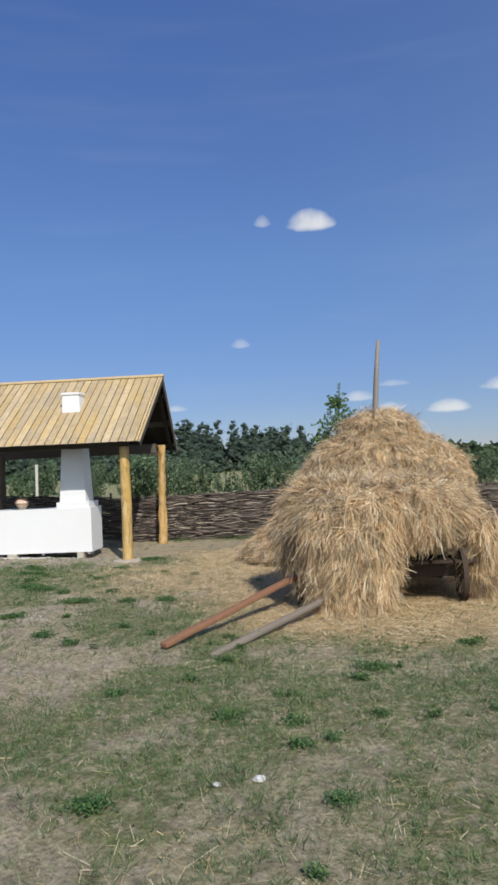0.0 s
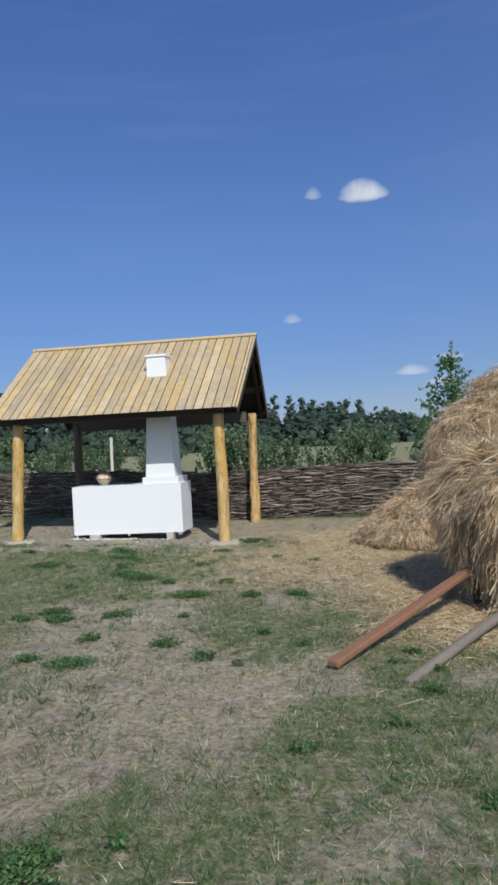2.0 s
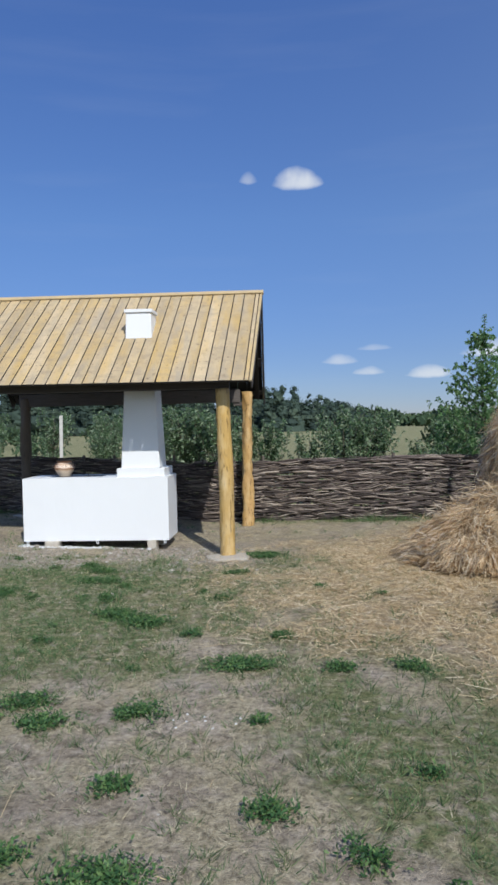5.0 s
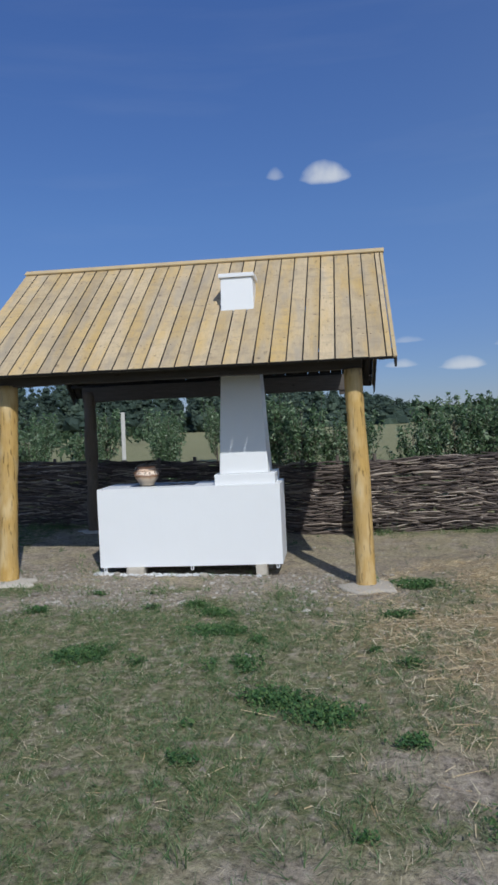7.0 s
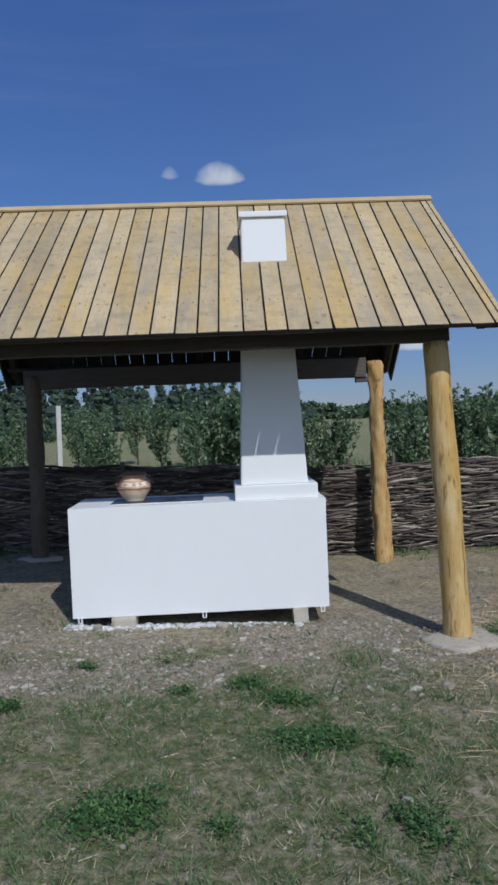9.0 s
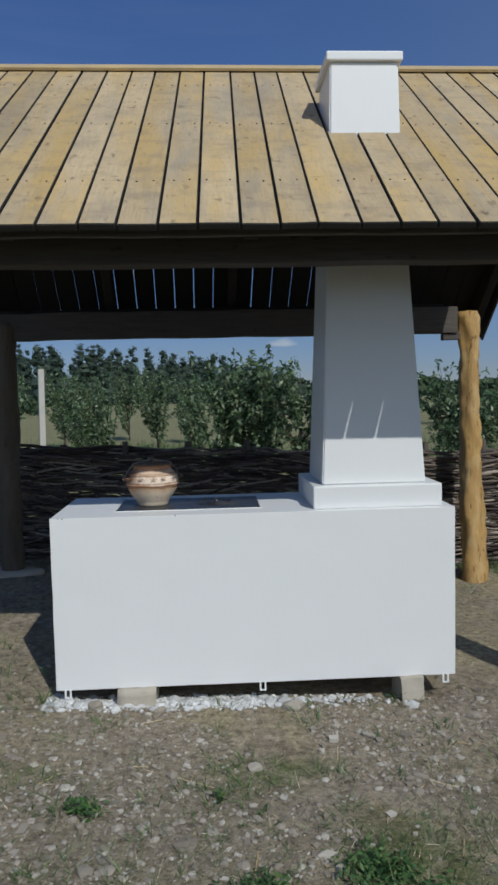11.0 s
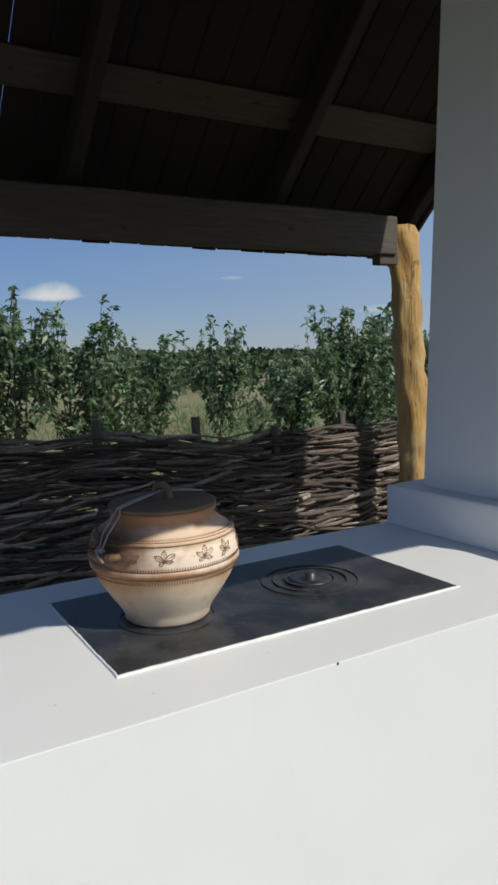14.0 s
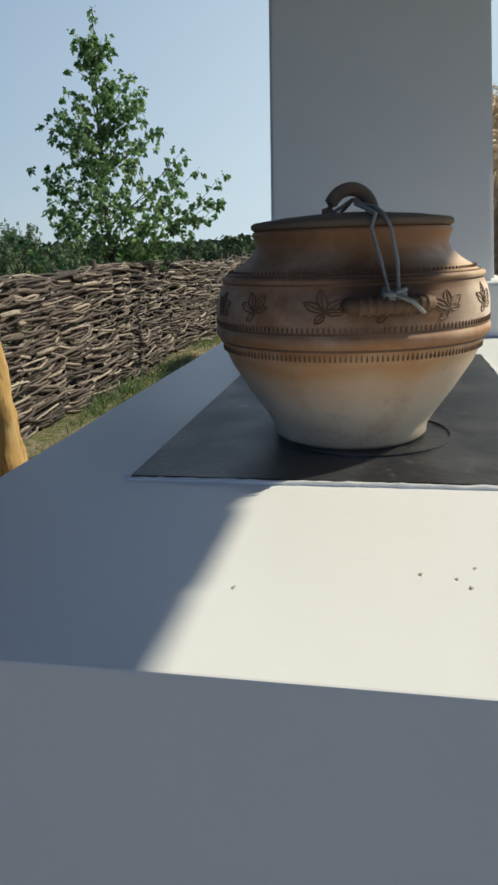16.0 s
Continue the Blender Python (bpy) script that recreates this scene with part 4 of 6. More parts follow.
    lay = [x + (0 if abs(x - SLITS[0]) < 0.16 else r.uniform(-0.007, 0.007)) for x in sorted(east + west)]
    seams = [RX0] + [x for x in lay if RX0 + 0.07 < x < RX1 - 0.08] + [RX1 - 0.042]
    back = [x for x in (-5.963 + 0.155 * k for k in range(-12, 17)) if RX0 + 0.07 < x < RX1 - 0.1]
    nails = bmesh.new()
    for side, (ey, ez) in enumerate((EAVE_F, EAVE_B)):
        t = Vector((0, RIDGE_Y - ey, RIDGE_Z - ez)).normalized()
        if side:
            seams = [RX0] + back + [RX1 - 0.042]
        for x0, x1 in zip(seams, seams[1:]):
            gap = r.choice((0.004, 0.0055, 0.0065)) if side else r.choice((0.003, 0.0045, 0.006))
            if side and x0 > -3.9:
                gap *= 0.15
            over = r.uniform(-0.003, 0.003) if side == 0 else r.uniform(-0.006, 0.008)
            y0, z0 = ey - t.y * over, ez - t.z * over
            lift = r.uniform(0, 0.004)
            bm = sloped(x0 + gap / 2, x1 - gap / 2, y0, z0, RIDGE_Y, RIDGE_Z, THICK, -lift, 0.0045)
            if side == 0 and any(abs(x - q) < 0.01 for q in SLITS for x in (x0, x1)):
                bmesh.ops.bisect_plane(bm, geom=bm.verts[:] + bm.edges[:] + bm.faces[:], plane_co=(0, ey + 0.20, 0), plane_no=(0, 1, 0))
                for v in bm.verts:
                    edge = x0 if v.co.x < (x0 + x1) / 2 else x1
                    if v.co.y < ey + 0.15 and any(abs(edge - q) < 0.01 for q in SLITS):
                        v.co.x += 0.0045 if edge == x0 else -0.0045
            for v in bm.verts:
                if abs(v.co.y - y0) < 0.2:
                    v.co.z += 0.004 * noise.noise(Vector((v.co.x * 6, side, 0)))
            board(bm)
            # bent-over nail heads along the battens
            for u in (0.185, 0.52, 0.84) if side == 0 else ():
                for dx in (0.035, x1 - x0 - 0.035):
                    at = Vector((x0 + dx + r.uniform(-0.008, 0.008), ey, ez)) + Vector((0, t.y, t.z)) * ((RIDGE_Y - ey) / t.y * u + r.uniform(-0.012, 0.012)) + Vector((0, -t.z, t.y)) * (lift + 0.0015)
                    nail = box(-0.003, 0.003, -0.0035, 0.0035, -0.003, 0.0012, 0)
                    nail.transform(Matrix.Translation(at) @ pose(0, 0, 0, math.degrees(math.atan2(t.z, t.y)), 0, r.uniform(-40, 40)))
                    tmp = bpy.data.meshes.new("tmp")
                    settle(nail).to_mesh(tmp)
                    nail.free()
                    nails.from_mesh(tmp)
                    bpy.data.meshes.remove(tmp)
        # narrow lath that closes the east end
        add("edge_lath", sloped(RX1 - 0.039, RX1 - 0.004, ey, ez, RIDGE_Y, RIDGE_Z, 0.022, -0.004, 0.003), M["ridge"])
    add("nail_heads", nails, M["cartwood"], "dark rusted nail heads")["kind"] = "stuff"
    # ridge boards
    for sgn, (ey, ez) in ((1, EAVE_F), (-1, EAVE_B)):
        t = Vector((0, ey - RIDGE_Y, ez - RIDGE_Z)).normalized()
        a = (RIDGE_Y + t.y * 0.085, RIDGE_Z + t.z * 0.085 + 0.036)
        b = (RIDGE_Y - t.y * 0.004 * sgn, RIDGE_Z + 0.036)
        add("ridge_board", sloped(RX0 - 0.01, RX1 + 0.01, *a, *b, 0.02, 0.0, 0.003), M["ridge"])
    # barge boards on the gable ends
    for x in (RX0 + 0.012, RX1 - 0.012):
        for (ey, ez) in (EAVE_F, EAVE_B):
            deep = 0.085 if ey < RIDGE_Y else 0.125
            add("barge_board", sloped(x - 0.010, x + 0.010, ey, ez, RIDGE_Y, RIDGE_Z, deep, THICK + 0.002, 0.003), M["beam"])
    return sh


build_shelter()


def build_pads():
    for k, (x, y, rx, ry) in enumerate(((-3.80, 12.02, 0.29, 0.23), (-7.34, 12.02, 0.26, 0.2), (-7.40, 14.72, 0.2, 0.17))):
        bm = lathe([(0.99, -0.5), (1.0, 0.2), (0.93, 0.75), (0.75, 1.0), (0.3, 1.06)], 28)
        z = float(ground_z(x, y))
        for v in bm.verts:
            q = 1 + 0.45 * noise.noise(Vector((v.co.x * 1.7 + 5 * k, v.co.y * 1.7, k)))
            v.co = Vector((x + v.co.x * rx * q, y + v.co.y * ry * q, z + v.co.z * 0.028))
        ob = part("concrete_footing", bm, M["concrete"], None, "", True)
        tagged(ob, "rough poured concrete footing round a log post", "footing", "footings of the shelter")


build_pads()


# ---- wattle fence ----
FX0, FX1, STEP = -13.5, 13.0, 0.52


def fence_y(x):
    return 15.17 + 0.05 * math.sin(x * 0.55 + 1.0) + 0.03 * math.sin(x * 1.7)


def build_fence():
    fe = thing("wattle_fence", "woven wattle fence of grey-brown willow rods round wooden stakes", "fence", (-4.0, 15.17, 0.0))
    inv = fe.matrix_basis.inverted()
    r = random.Random(5)
    stakes = []
    x = FX0
    while x < FX1:
        stakes.append(x)
        x += STEP * r.uniform(0.9, 1.1)
    for x in stakes:
        y, z0 = fence_y(x), float(ground_z(x, fence_y(x)))
        top = 1.02 + z0 * 0.6 + r.uniform(-0.04, 0.05)
        lean = r.uniform(-0.02, 0.02)
        pts = [(x, y, z0 - 0.1), (x + lean * 0.4, y, 0.5), (x + lean, y + 0.01, top)]
        bm = tube_bm(pts, [0.028, 0.026, 0.025], 9, 0.15, x)
        bm.transform(inv)
        part("stake", bm, M["stake"], fe, "", False)

    def weave(x, parity):
        for i in range(len(stakes) - 1):
            if stakes[i] <= x <= stakes[i + 1]:
                u = (x - stakes[i]) / (stakes[i + 1] - stakes[i])
                s = 1 if (i + parity) % 2 else -1
                return s * math.cos(math.pi * u)
        return 0.0
    rest_v, rest_f = [], []
    layer, z = 0, 0.02
    while z < 0.985:
        x = FX0 - r.uniform(0, 1.4)
        while x < FX1:
            ln = r.uniform(0.9, 2.3)
            th = r.uniform(0.0065, 0.0140)
            par = r.randrange(2)
            edge = sstep(0.0, 0.12, z) * (1 - sstep(0.74, 0.92, z))
            a0 = r.gauss(0, 0.15) * float(0.15 + 0.85 * edge)
            n = max(6, int(ln / 0.145))
            pts, rad = [], []
            ph = r.uniform(0, 40)
            amp = r.uniform(0.030, 0.075)
            shift = r.uniform(-0.16, 0.16)
            for k in range(n + 1):
                u = k / n
                px = x + ln * u
                wv = weave(px + shift, par)
                py = fence_y(px) - wv * amp + 0.012 * noise.noise(Vector((px * 3, layer, ph)))
                zz = z + 0.03 * math.sin(px * 0.8 + 2) * (z + 0.2) + a0 * (u - 0.5) + 0.034 * wv * math.sin(ph) + 0.045 * noise.noise(Vector((px * 1.9, ph, layer * 0.4)))
                gz = float(ground_z(px, 15.17))
                pts.append((px, py, min(max(zz, 0.0), 1.02) + gz * (1 - z * 0.5)))
                rad.append(th * (1.15 - 0.6 * u))
            if r.random() < 0.5:
                rad = rad[::-1]
            if -4.4 < x < -2.2:
                bm = tube_bm(pts, rad, 5, 0.3, ph)
                bm.transform(inv)
                part("rod", bm, M["rod"], fe, "", True)
            else:
                vs, fs = tube(pts, rad, 5, False, 0.25, ph)
                b = len(rest_v)
                rest_v += [inv @ q for q in vs]
                rest_f += [tuple(i + b for i in f) for f in fs]
            x += ln * r.uniform(0.72, 0.95)
        layer += 1
        z += r.uniform(0.0046, 0.0061)
    ob = np_mesh("weave", np.array([tuple(v) for v in rest_v]), np.array(rest_f), M["rod"], fe, "", True)
    ob["kind"] = "stuff"


build_fence()


def cards(p0, p2, side, w0, w2):
    """Verts and quads of n flat slips from p0 to p2."""
    v = np.stack([p0 - side * w0, p0 + side * w0, p2 + side * w2, p2 - side * w2], 1).reshape(-1, 3)
    return v, (np.arange(len(p0)) * 4)[:, None] + np.array([[0, 1, 2, 3]])


# ---- hay ----
def straws(pts, nrm, down, length, spread, width, lift, sag=0.25):
    """Bent stalks on a surface: at pts, along down with a random spread, a little off the surface."""
    n = len(pts)
    rnd = rng.normal(size=(n, 3))
    d = unit(down + spread * rnd)
    d = unit(d - nrm * np.sum(d * nrm, 1, keepdims=True) * 0.75)
    ln = length * rng.uniform(0.5, 1.3, (n, 1))
    p0 = pts + nrm * lift * rng.uniform(-0.3, 1.0, (n, 1))
    p1 = p0 + d * ln * 0.5 + nrm * lift * rng.uniform(0, 0.9, (n, 1))
    p2 = p1 + unit(d + 0.35 * rng.normal(size=(n, 3))) * ln * 0.5 + np.array([0, 0, -1.0]) * ln * sag * rng.uniform(0, 0.6, (n, 1))
    side = unit(np.cross(d, nrm) + 0.6 * rng.normal(size=(n, 3)))
    side = unit(side - d * np.sum(side * d, 1, keepdims=True))
    w = width * rng.uniform(0.5, 1.4, (n, 1))
    return ribbons(p0, p1, p2, side, w, w, w * 0.5)


def heap(fn, nu, nv, parent, counts, length, seed, base=0.0):
    """A hay body from fn(u, v) -> point, u round, v from top to foot; then a coat of stalks."""
    us, vs = np.linspace(0, 2 * math.pi, nu, endpoint=False), np.linspace(0.0, 1.0, nv)
    uu, vv = np.meshgrid(us, vs, indexing="ij")
    P = fn(uu, vv)
    bump = (fnoise(uu * 3.0 + seed, vv * 8 + P[..., 2], 1.0, seed) - 0.5)
    c = P.mean((0, 1))
    lump = fnoise(P[..., 0] * 1.0 + 40, P[..., 1] + P[..., 2] * 1.3, 2.6, seed + 2) - 0.5
    P = P + unit(P - c) * (bump * 0.13 + lump * 0.20)[..., None]
    idx = np.arange(nu * nv).reshape(nu, nv)
    f = np.stack([idx[:, :-1], np.roll(idx, -1, 0)[:, :-1], np.roll(idx, -1, 0)[:, 1:], idx[:, 1:]], -1).reshape(-1, 4)[:, ::-1]
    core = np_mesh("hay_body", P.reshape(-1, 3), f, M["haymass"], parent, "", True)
    V = P.reshape(-1, 3)
    tri = np.concatenate([f[:, [0, 1, 2]], f[:, [0, 2, 3]]])
    a, b, cc = V[tri[:, 0]], V[tri[:, 1]], V[tri[:, 2]]
    nn = np.cross(b - a, cc - a)
    area = np.linalg.norm(nn, axis=1)
    pick = rng.choice(len(tri), counts, p=area / area.sum())
    w1, w2 = rng.random((counts, 1)), rng.random((counts, 1))
    flip = (w1 + w2) > 1
    w1, w2 = np.where(flip, 1 - w1, w1), np.where(flip, 1 - w2, w2)
    pts = a[pick] + (b - a)[pick] * w1 + (cc - a)[pick] * w2
    nrm = unit(nn[pick])
    out = np.sum((pts - c) * nrm, 1)
    nrm = np.where(out[:, None] < 0, -nrm, nrm)
    keep = pts[:, 2] > base + 0.02
    pts, nrm = pts[keep], nrm[keep]
    down = np.array([[0, 0, -1.0]]) - nrm * (-nrm[:, 2:3])
    swirl = np.stack([fnoise(pts[:, 0], pts[:, 2] + pts[:, 1], 3.4, seed + 5) - 0.5, fnoise(pts[:, 1], pts[:, 2] - pts[:, 0], 3.4, seed + 6) - 0.5, 0.5 * (fnoise(pts[:, 0] + pts[:, 1], pts[:, 2], 3.0, seed + 7) - 0.5)], 1)
    flat = np.clip(nrm[:, 2:3], 0, 1) ** 2
    down = unit(down + (1.3 + 1.8 * flat) * swirl)
    # stalks lie in locks that share a direction and stand off the heap together
    pts, nrm, flat, down = pts[::7], nrm[::7], flat[::7], down[::7]
    down = unit(down + (0.26 + 0.4 * flat) * rng.normal(size=pts.shape))
    off = 0.012 + 0.075 * rng.random((len(pts), 1)) ** 2
    wide = rng.uniform(0.0018, 0.0036, (len(pts), 1))
    pts, nrm, down, off, wide = (np.repeat(q, 8, 0) for q in (pts, nrm, down, off, wide))
    pts = pts + rng.normal(size=pts.shape) * 0.016 + down * rng.normal(size=(len(pts), 1)) * 0.05
    v, f2 = straws(pts, nrm, down, length, 0.17, wide, off)
    v[:, 2] = np.maximum(v[:, 2], base + 0.004)
    st = np_mesh("loose_hay", v, f2, M["hay"], parent)
    st["kind"] = "stuff"
    return core


def profile(vv, zs, rs):
    return np.interp(vv, np.linspace(0, 1, len(zs)), zs), np.interp(vv, np.linspace(0, 1, len(rs)), rs)


def build_hay():
    stack = thing("haystack", "tall rounded golden haystack settled round a centre pole", "haystack", (0.75, 12.2, 0))

    def tall(u, v):
        z, r = profile(v, [2.40, 2.38, 2.32, 2.2, 2.04, 1.93, 1.88, 1.74, 1.5, 1.36, 1.0, 0.65, 0.3, -0.03], [0.0, 0.16, 0.36, 0.58, 0.76, 0.80, 0.86, 1.08, 1.27, 1.34, 1.42, 1.46, 1.48, 1.5])
        hood = sstep(0.22, 0.30, v) * (1 - sstep(0.34, 0.44, v)) * sstep(0.42, 0.6, fnoise(np.cos(u) * 2 + 5, np.sin(u) * 2, 1.0, 55))
        r = r - 0.16 * hood
        lob = 1 + 0.05 * np.sin(2 * u + 0.6) + 0.04 * np.sin(3 * u + 2)
        return np.stack([r * lob * np.cos(u), r * lob * np.sin(u) * 0.98, z], -1)
    heap(tall, 96, 60, stack, 62000, 0.26, 3)

    # skirt that spills to the side
    def skirt(u, v):
        z, r = profile(v, [0.95, 0.90, 0.76, 0.60, 0.44, 0.29, 0.16, 0.05, -0.03], [0.0, 0.25, 0.50, 0.70, 0.86, 0.99, 1.09, 1.13, 1.1])
        x = r * np.cos(u) * 1.18
        low = np.where(x < 0, 1 + 0.42 * (x / 1.3), 1.0)
        return np.stack([x - 1.16, r * np.sin(u) * 0.95 - 0.55, z * np.clip(low, 0.3, 1)], -1)
    heap(skirt, 72, 40, stack, 30000, 0.22, 8)
    pts = [Vector((-0.02, 0.0, -0.1)), Vector((-0.03, 0, 1.6)), Vector((-0.05, 0.02, 2.5)), Vector((0.0, 0.05, 3.1)), Vector((0.06, 0.1, 3.70))]
    part("centre_pole", tube_bm(pts, [0.06, 0.055, 0.05, 0.042, 0.033], 10, 0.2, 4), M["bark_pole"], stack, "bare grey pole out of the top", True)

    # cart with its load
    cart = thing("farm_cart", "old wooden farm cart buried under hay, shafts resting on grass", "cart", (0.4, 8.2, 0))
    o = Matrix.Translation((-0.4, -8.2, 0))

    def cadd(name, bm, mat, label="", smooth=False):
        bm.transform(o)
        return part(name, bm, mat, cart, label, smooth)
    bed = bmesh.new()
    for k in range(7):
        box(-0.45 + k * 0.25, -0.22 + k * 0.25, 7.3, 9.3, 0.44, 0.475, 0.004, 1, bed)
    cadd("bed", bed, M["cartwood"])
    for y in (7.5, 9.05):
        cadd("axle", box(-0.5, 1.25, y - 0.05, y + 0.05, 0.28, 0.44, 0.008, 1), M["cartwood"])

    def wheel(x, y):
        bm = lathe([(0.25, -0.028), (0.3, -0.028), (0.3, 0.028), (0.25, 0.028), (0.25, -0.028)], 32, False)
        for k in range(8):
            a = k * math.pi / 4
            tube_bm([(0.03 * math.cos(a), 0.03 * math.sin(a), 0), (0.255 * math.cos(a), 0.255 * math.sin(a), 0)], [0.02, 0.016], 6, 0, 0, bm)
        tube_bm([(0, 0, -0.07), (0, 0, 0.07)], [0.055, 0.055], 12, 0, 0, bm)
        bm.transform(Matrix.Translation((x, y, 0.3)) @ pose(0, 0, 0, 0, 90, 0))
        return bm
    for x in (-0.42, 1.15):
        for y in (7.5, 9.05):
            cadd("wheel", wheel(x, y), M["cartwood"])

    def shaft(a, b, w, h, mat, label):
        a, b = Vector(a), Vector(b)
        t = (b - a)
        ln = t.length
        t.normalize()
        s = t.cross(Vector((0, 0, 1))).normalized()
        nrm = s.cross(t)
        bm = box(-w / 2, w / 2, 0, ln, -h / 2, h / 2, 0.017, 3)
        bmesh.ops.subdivide_edges(bm, edges=[e for e in bm.edges if e.calc_length() > 0.8], cuts=10, use_grid_fill=True)
        rough_up(bm, 0.006, 4.0, 3)
        bm.transform(Matrix(((s.x, t.x, nrm.x, a.x), (s.y, t.y, nrm.y, a.y), (s.z, t.z, nrm.z, a.z), (0, 0, 0, 1))))
        cadd("shaft", bm, mat, label)
    shaft((-1.80, 5.70, 0.035), (-0.42, 7.75, 0.40), 0.088, 0.05, M["rust"], "flat red-brown shaft")
    pole = [(-1.33, 5.42, 0.0), (-0.9, 6.08, 0.075), (-0.45, 6.76, 0.15), (-0.1, 7.32, 0.24), (0.1, 7.6, 0.36)]
    cadd("shaft", tube_bm(pole, [0.037, 0.037, 0.035, 0.031, 0.029], 12, 0.12, 2), M["pole"], "round grey wooden shaft", True)
    cadd("upright", tube_bm([(-0.62, 7.42, 0.0), (-0.66, 7.42, 0.42), (-0.60, 7.45, 0.62)], [0.035, 0.03, 0.028], 8, 0.2, 5), M["cartwood"])

    load = thing("hay_load", "loose golden hay heaped over the cart, hanging to the ground", "hay", (0.4, 8.2, 0.475))

    def top(u, v):
        z, r = profile(v, [0.82, 0.82, 0.80, 0.77, 0.70, 0.57, 0.40, 0.24, 0.10, 0.04], [0.0, 0.35, 0.68, 0.98, 1.18, 1.29, 1.32, 1.31, 1.24, 0.7])
        e = 3.0
        c, s = np.cos(u), np.sin(u)
        k = (np.abs(c) ** e + np.abs(s) ** e) ** (-1 / e)
        ragged = 0.14 * (fnoise(np.cos(u) * 3, np.sin(u) * 3, 1.4, 77) - 0.5) * sstep(0.55, 0.9, v)
        tilt = 0.10 * np.cos(u) * r
        west = 0.10 * sstep(0.2, 0.9, -np.cos(u)) * sstep(0.5, 1.0, v)
        east = 0.26 * sstep(0.2, 0.8, (c - s) / 1.414) * sstep(0.5, 0.95, v)
        x, y = r * k * c * 0.80, r * k * s * 0.76
        ca, sa = math.cos(0.38), math.sin(0.38)
        return np.stack([x * ca + y * sa - 0.05, y * ca - x * sa, z + 3.0 * ragged - tilt * 0.3 - west + east], -1)
    heap(top, 110, 60, load, 76000, 0.26, 14, -0.475)

    # lock of hay that hangs down in front to the ground
    def lock(u, v):
        z, r = profile(v, [0.72, 0.70, 0.6, 0.4, 0.15, -0.1, -0.3, -0.46, -0.475], [0.0, 0.24, 0.40, 0.47, 0.46, 0.42, 0.38, 0.42, 0.46])
        return np.stack([r * np.cos(u) * 1.0 - 0.47, r * np.sin(u) * 0.62 - 0.98 - 0.12 * (0.7 - z), z], -1)
    heap(lock, 56, 40, load, 19000, 0.26, 19, -0.475)

    def lock2(u, v):
        z, r = profile(v, [0.5, 0.48, 0.3, 0.1, -0.1, -0.25, -0.33], [0.0, 0.18, 0.3, 0.34, 0.3, 0.22, 0.1])
        return np.stack([r * np.cos(u) - 0.82, r * np.sin(u) * 0.9 - 0.62, z], -1)
    heap(lock2, 40, 30, load, 5000, 0.24, 23, -0.475)

    def lock3(u, v):
        z, r = profile(v, [0.4, 0.38, 0.2, 0.0, -0.15, -0.28, -0.36], [0.0, 0.14, 0.2, 0.2, 0.17, 0.12, 0.06])
        return np.stack([r * np.cos(u) + 0.95, r * np.sin(u) * 1.2 - 0.6, z], -1)
    heap(lock3, 40, 30, load, 5000, 0.24, 29, -0.475)


build_hay()


# ---- straw, grass, weeds, grit ----
def on_ground(n, x0, x1, y0, y1, weight):
    """Random places with probability weight(x, y)."""
    xs, ys = rng.uniform(x0, x1, n), rng.uniform(y0, y1, n)
    keep = rng.random(n) < weight(xs, ys)
    keep &= ~((xs > SX0 + 0.02) & (xs < SX1 - 0.02) & (ys > SY0 + 0.05) & (ys < SY1))
    return xs[keep], ys[keep]


def lay_straw():
    def place(xs, ys, length, width, lift):
        n = len(xs)
        a = rng.uniform(0, 2 * math.pi, n)
        ln = length * rng.uniform(0.4, 1.4, n)
        d = np.stack([np.cos(a), np.sin(a), np.zeros(n)], 1)
        p1 = np.stack([xs, ys, ground_z(xs, ys) + rng.uniform(0.003, lift, n)], 1)
        p0, p2 = p1 - d * ln[:, None] / 2, p1 + d * ln[:, None] / 2
        b = rng.normal(size=(n, 2)) * 0.05 * ln[:, None]
        p2[:, :2] += b
        for q in (p0, p2):
            q[:, 2] = ground_z(q[:, 0], q[:, 1]) + rng.uniform(0.002, lift, n)
        side = np.stack([-np.sin(a), np.cos(a), rng.uniform(-0.6, 0.6, n)], 1)
        w = (width * rng.uniform(0.6, 1.4, n))[:, None]
        return cards(p0, p2, unit(side), w, w)
    xs, ys = on_ground(440000, -6.0, 4.0, 4.5, 15.0, lambda x, y: 0.55 * cover_maps(x, y)[0] ** 1.3)
    v, f = place(xs, ys, 0.095, 0.0015, 0.04)
    tagged(np_mesh("straw_litter", v, f, M["straw"]), "golden straw strewn thickly round the haystack", "straw", kind="stuff")
    xs, ys = on_ground(24000, -10, 4, 0.6, 14.9, lambda x, y: (0.12 + 0.88 * sstep(0.5, 0.65, fnoise(x, y, 0.7, 51))) * (0.35 + 0.65 * sstep(-4.2, -2.4, x + 0.18 * (y - 9))))
    v, f = place(xs, ys, 0.065 * np.exp(np.clip(rng.normal(size=len(xs)), -2, 2.0) * 0.55), 0.0015, 0.012)
    tagged(np_mesh("loose_straw", v, f, M["straw"]), "single pale straws scattered over dry ground", "straw", kind="stuff")


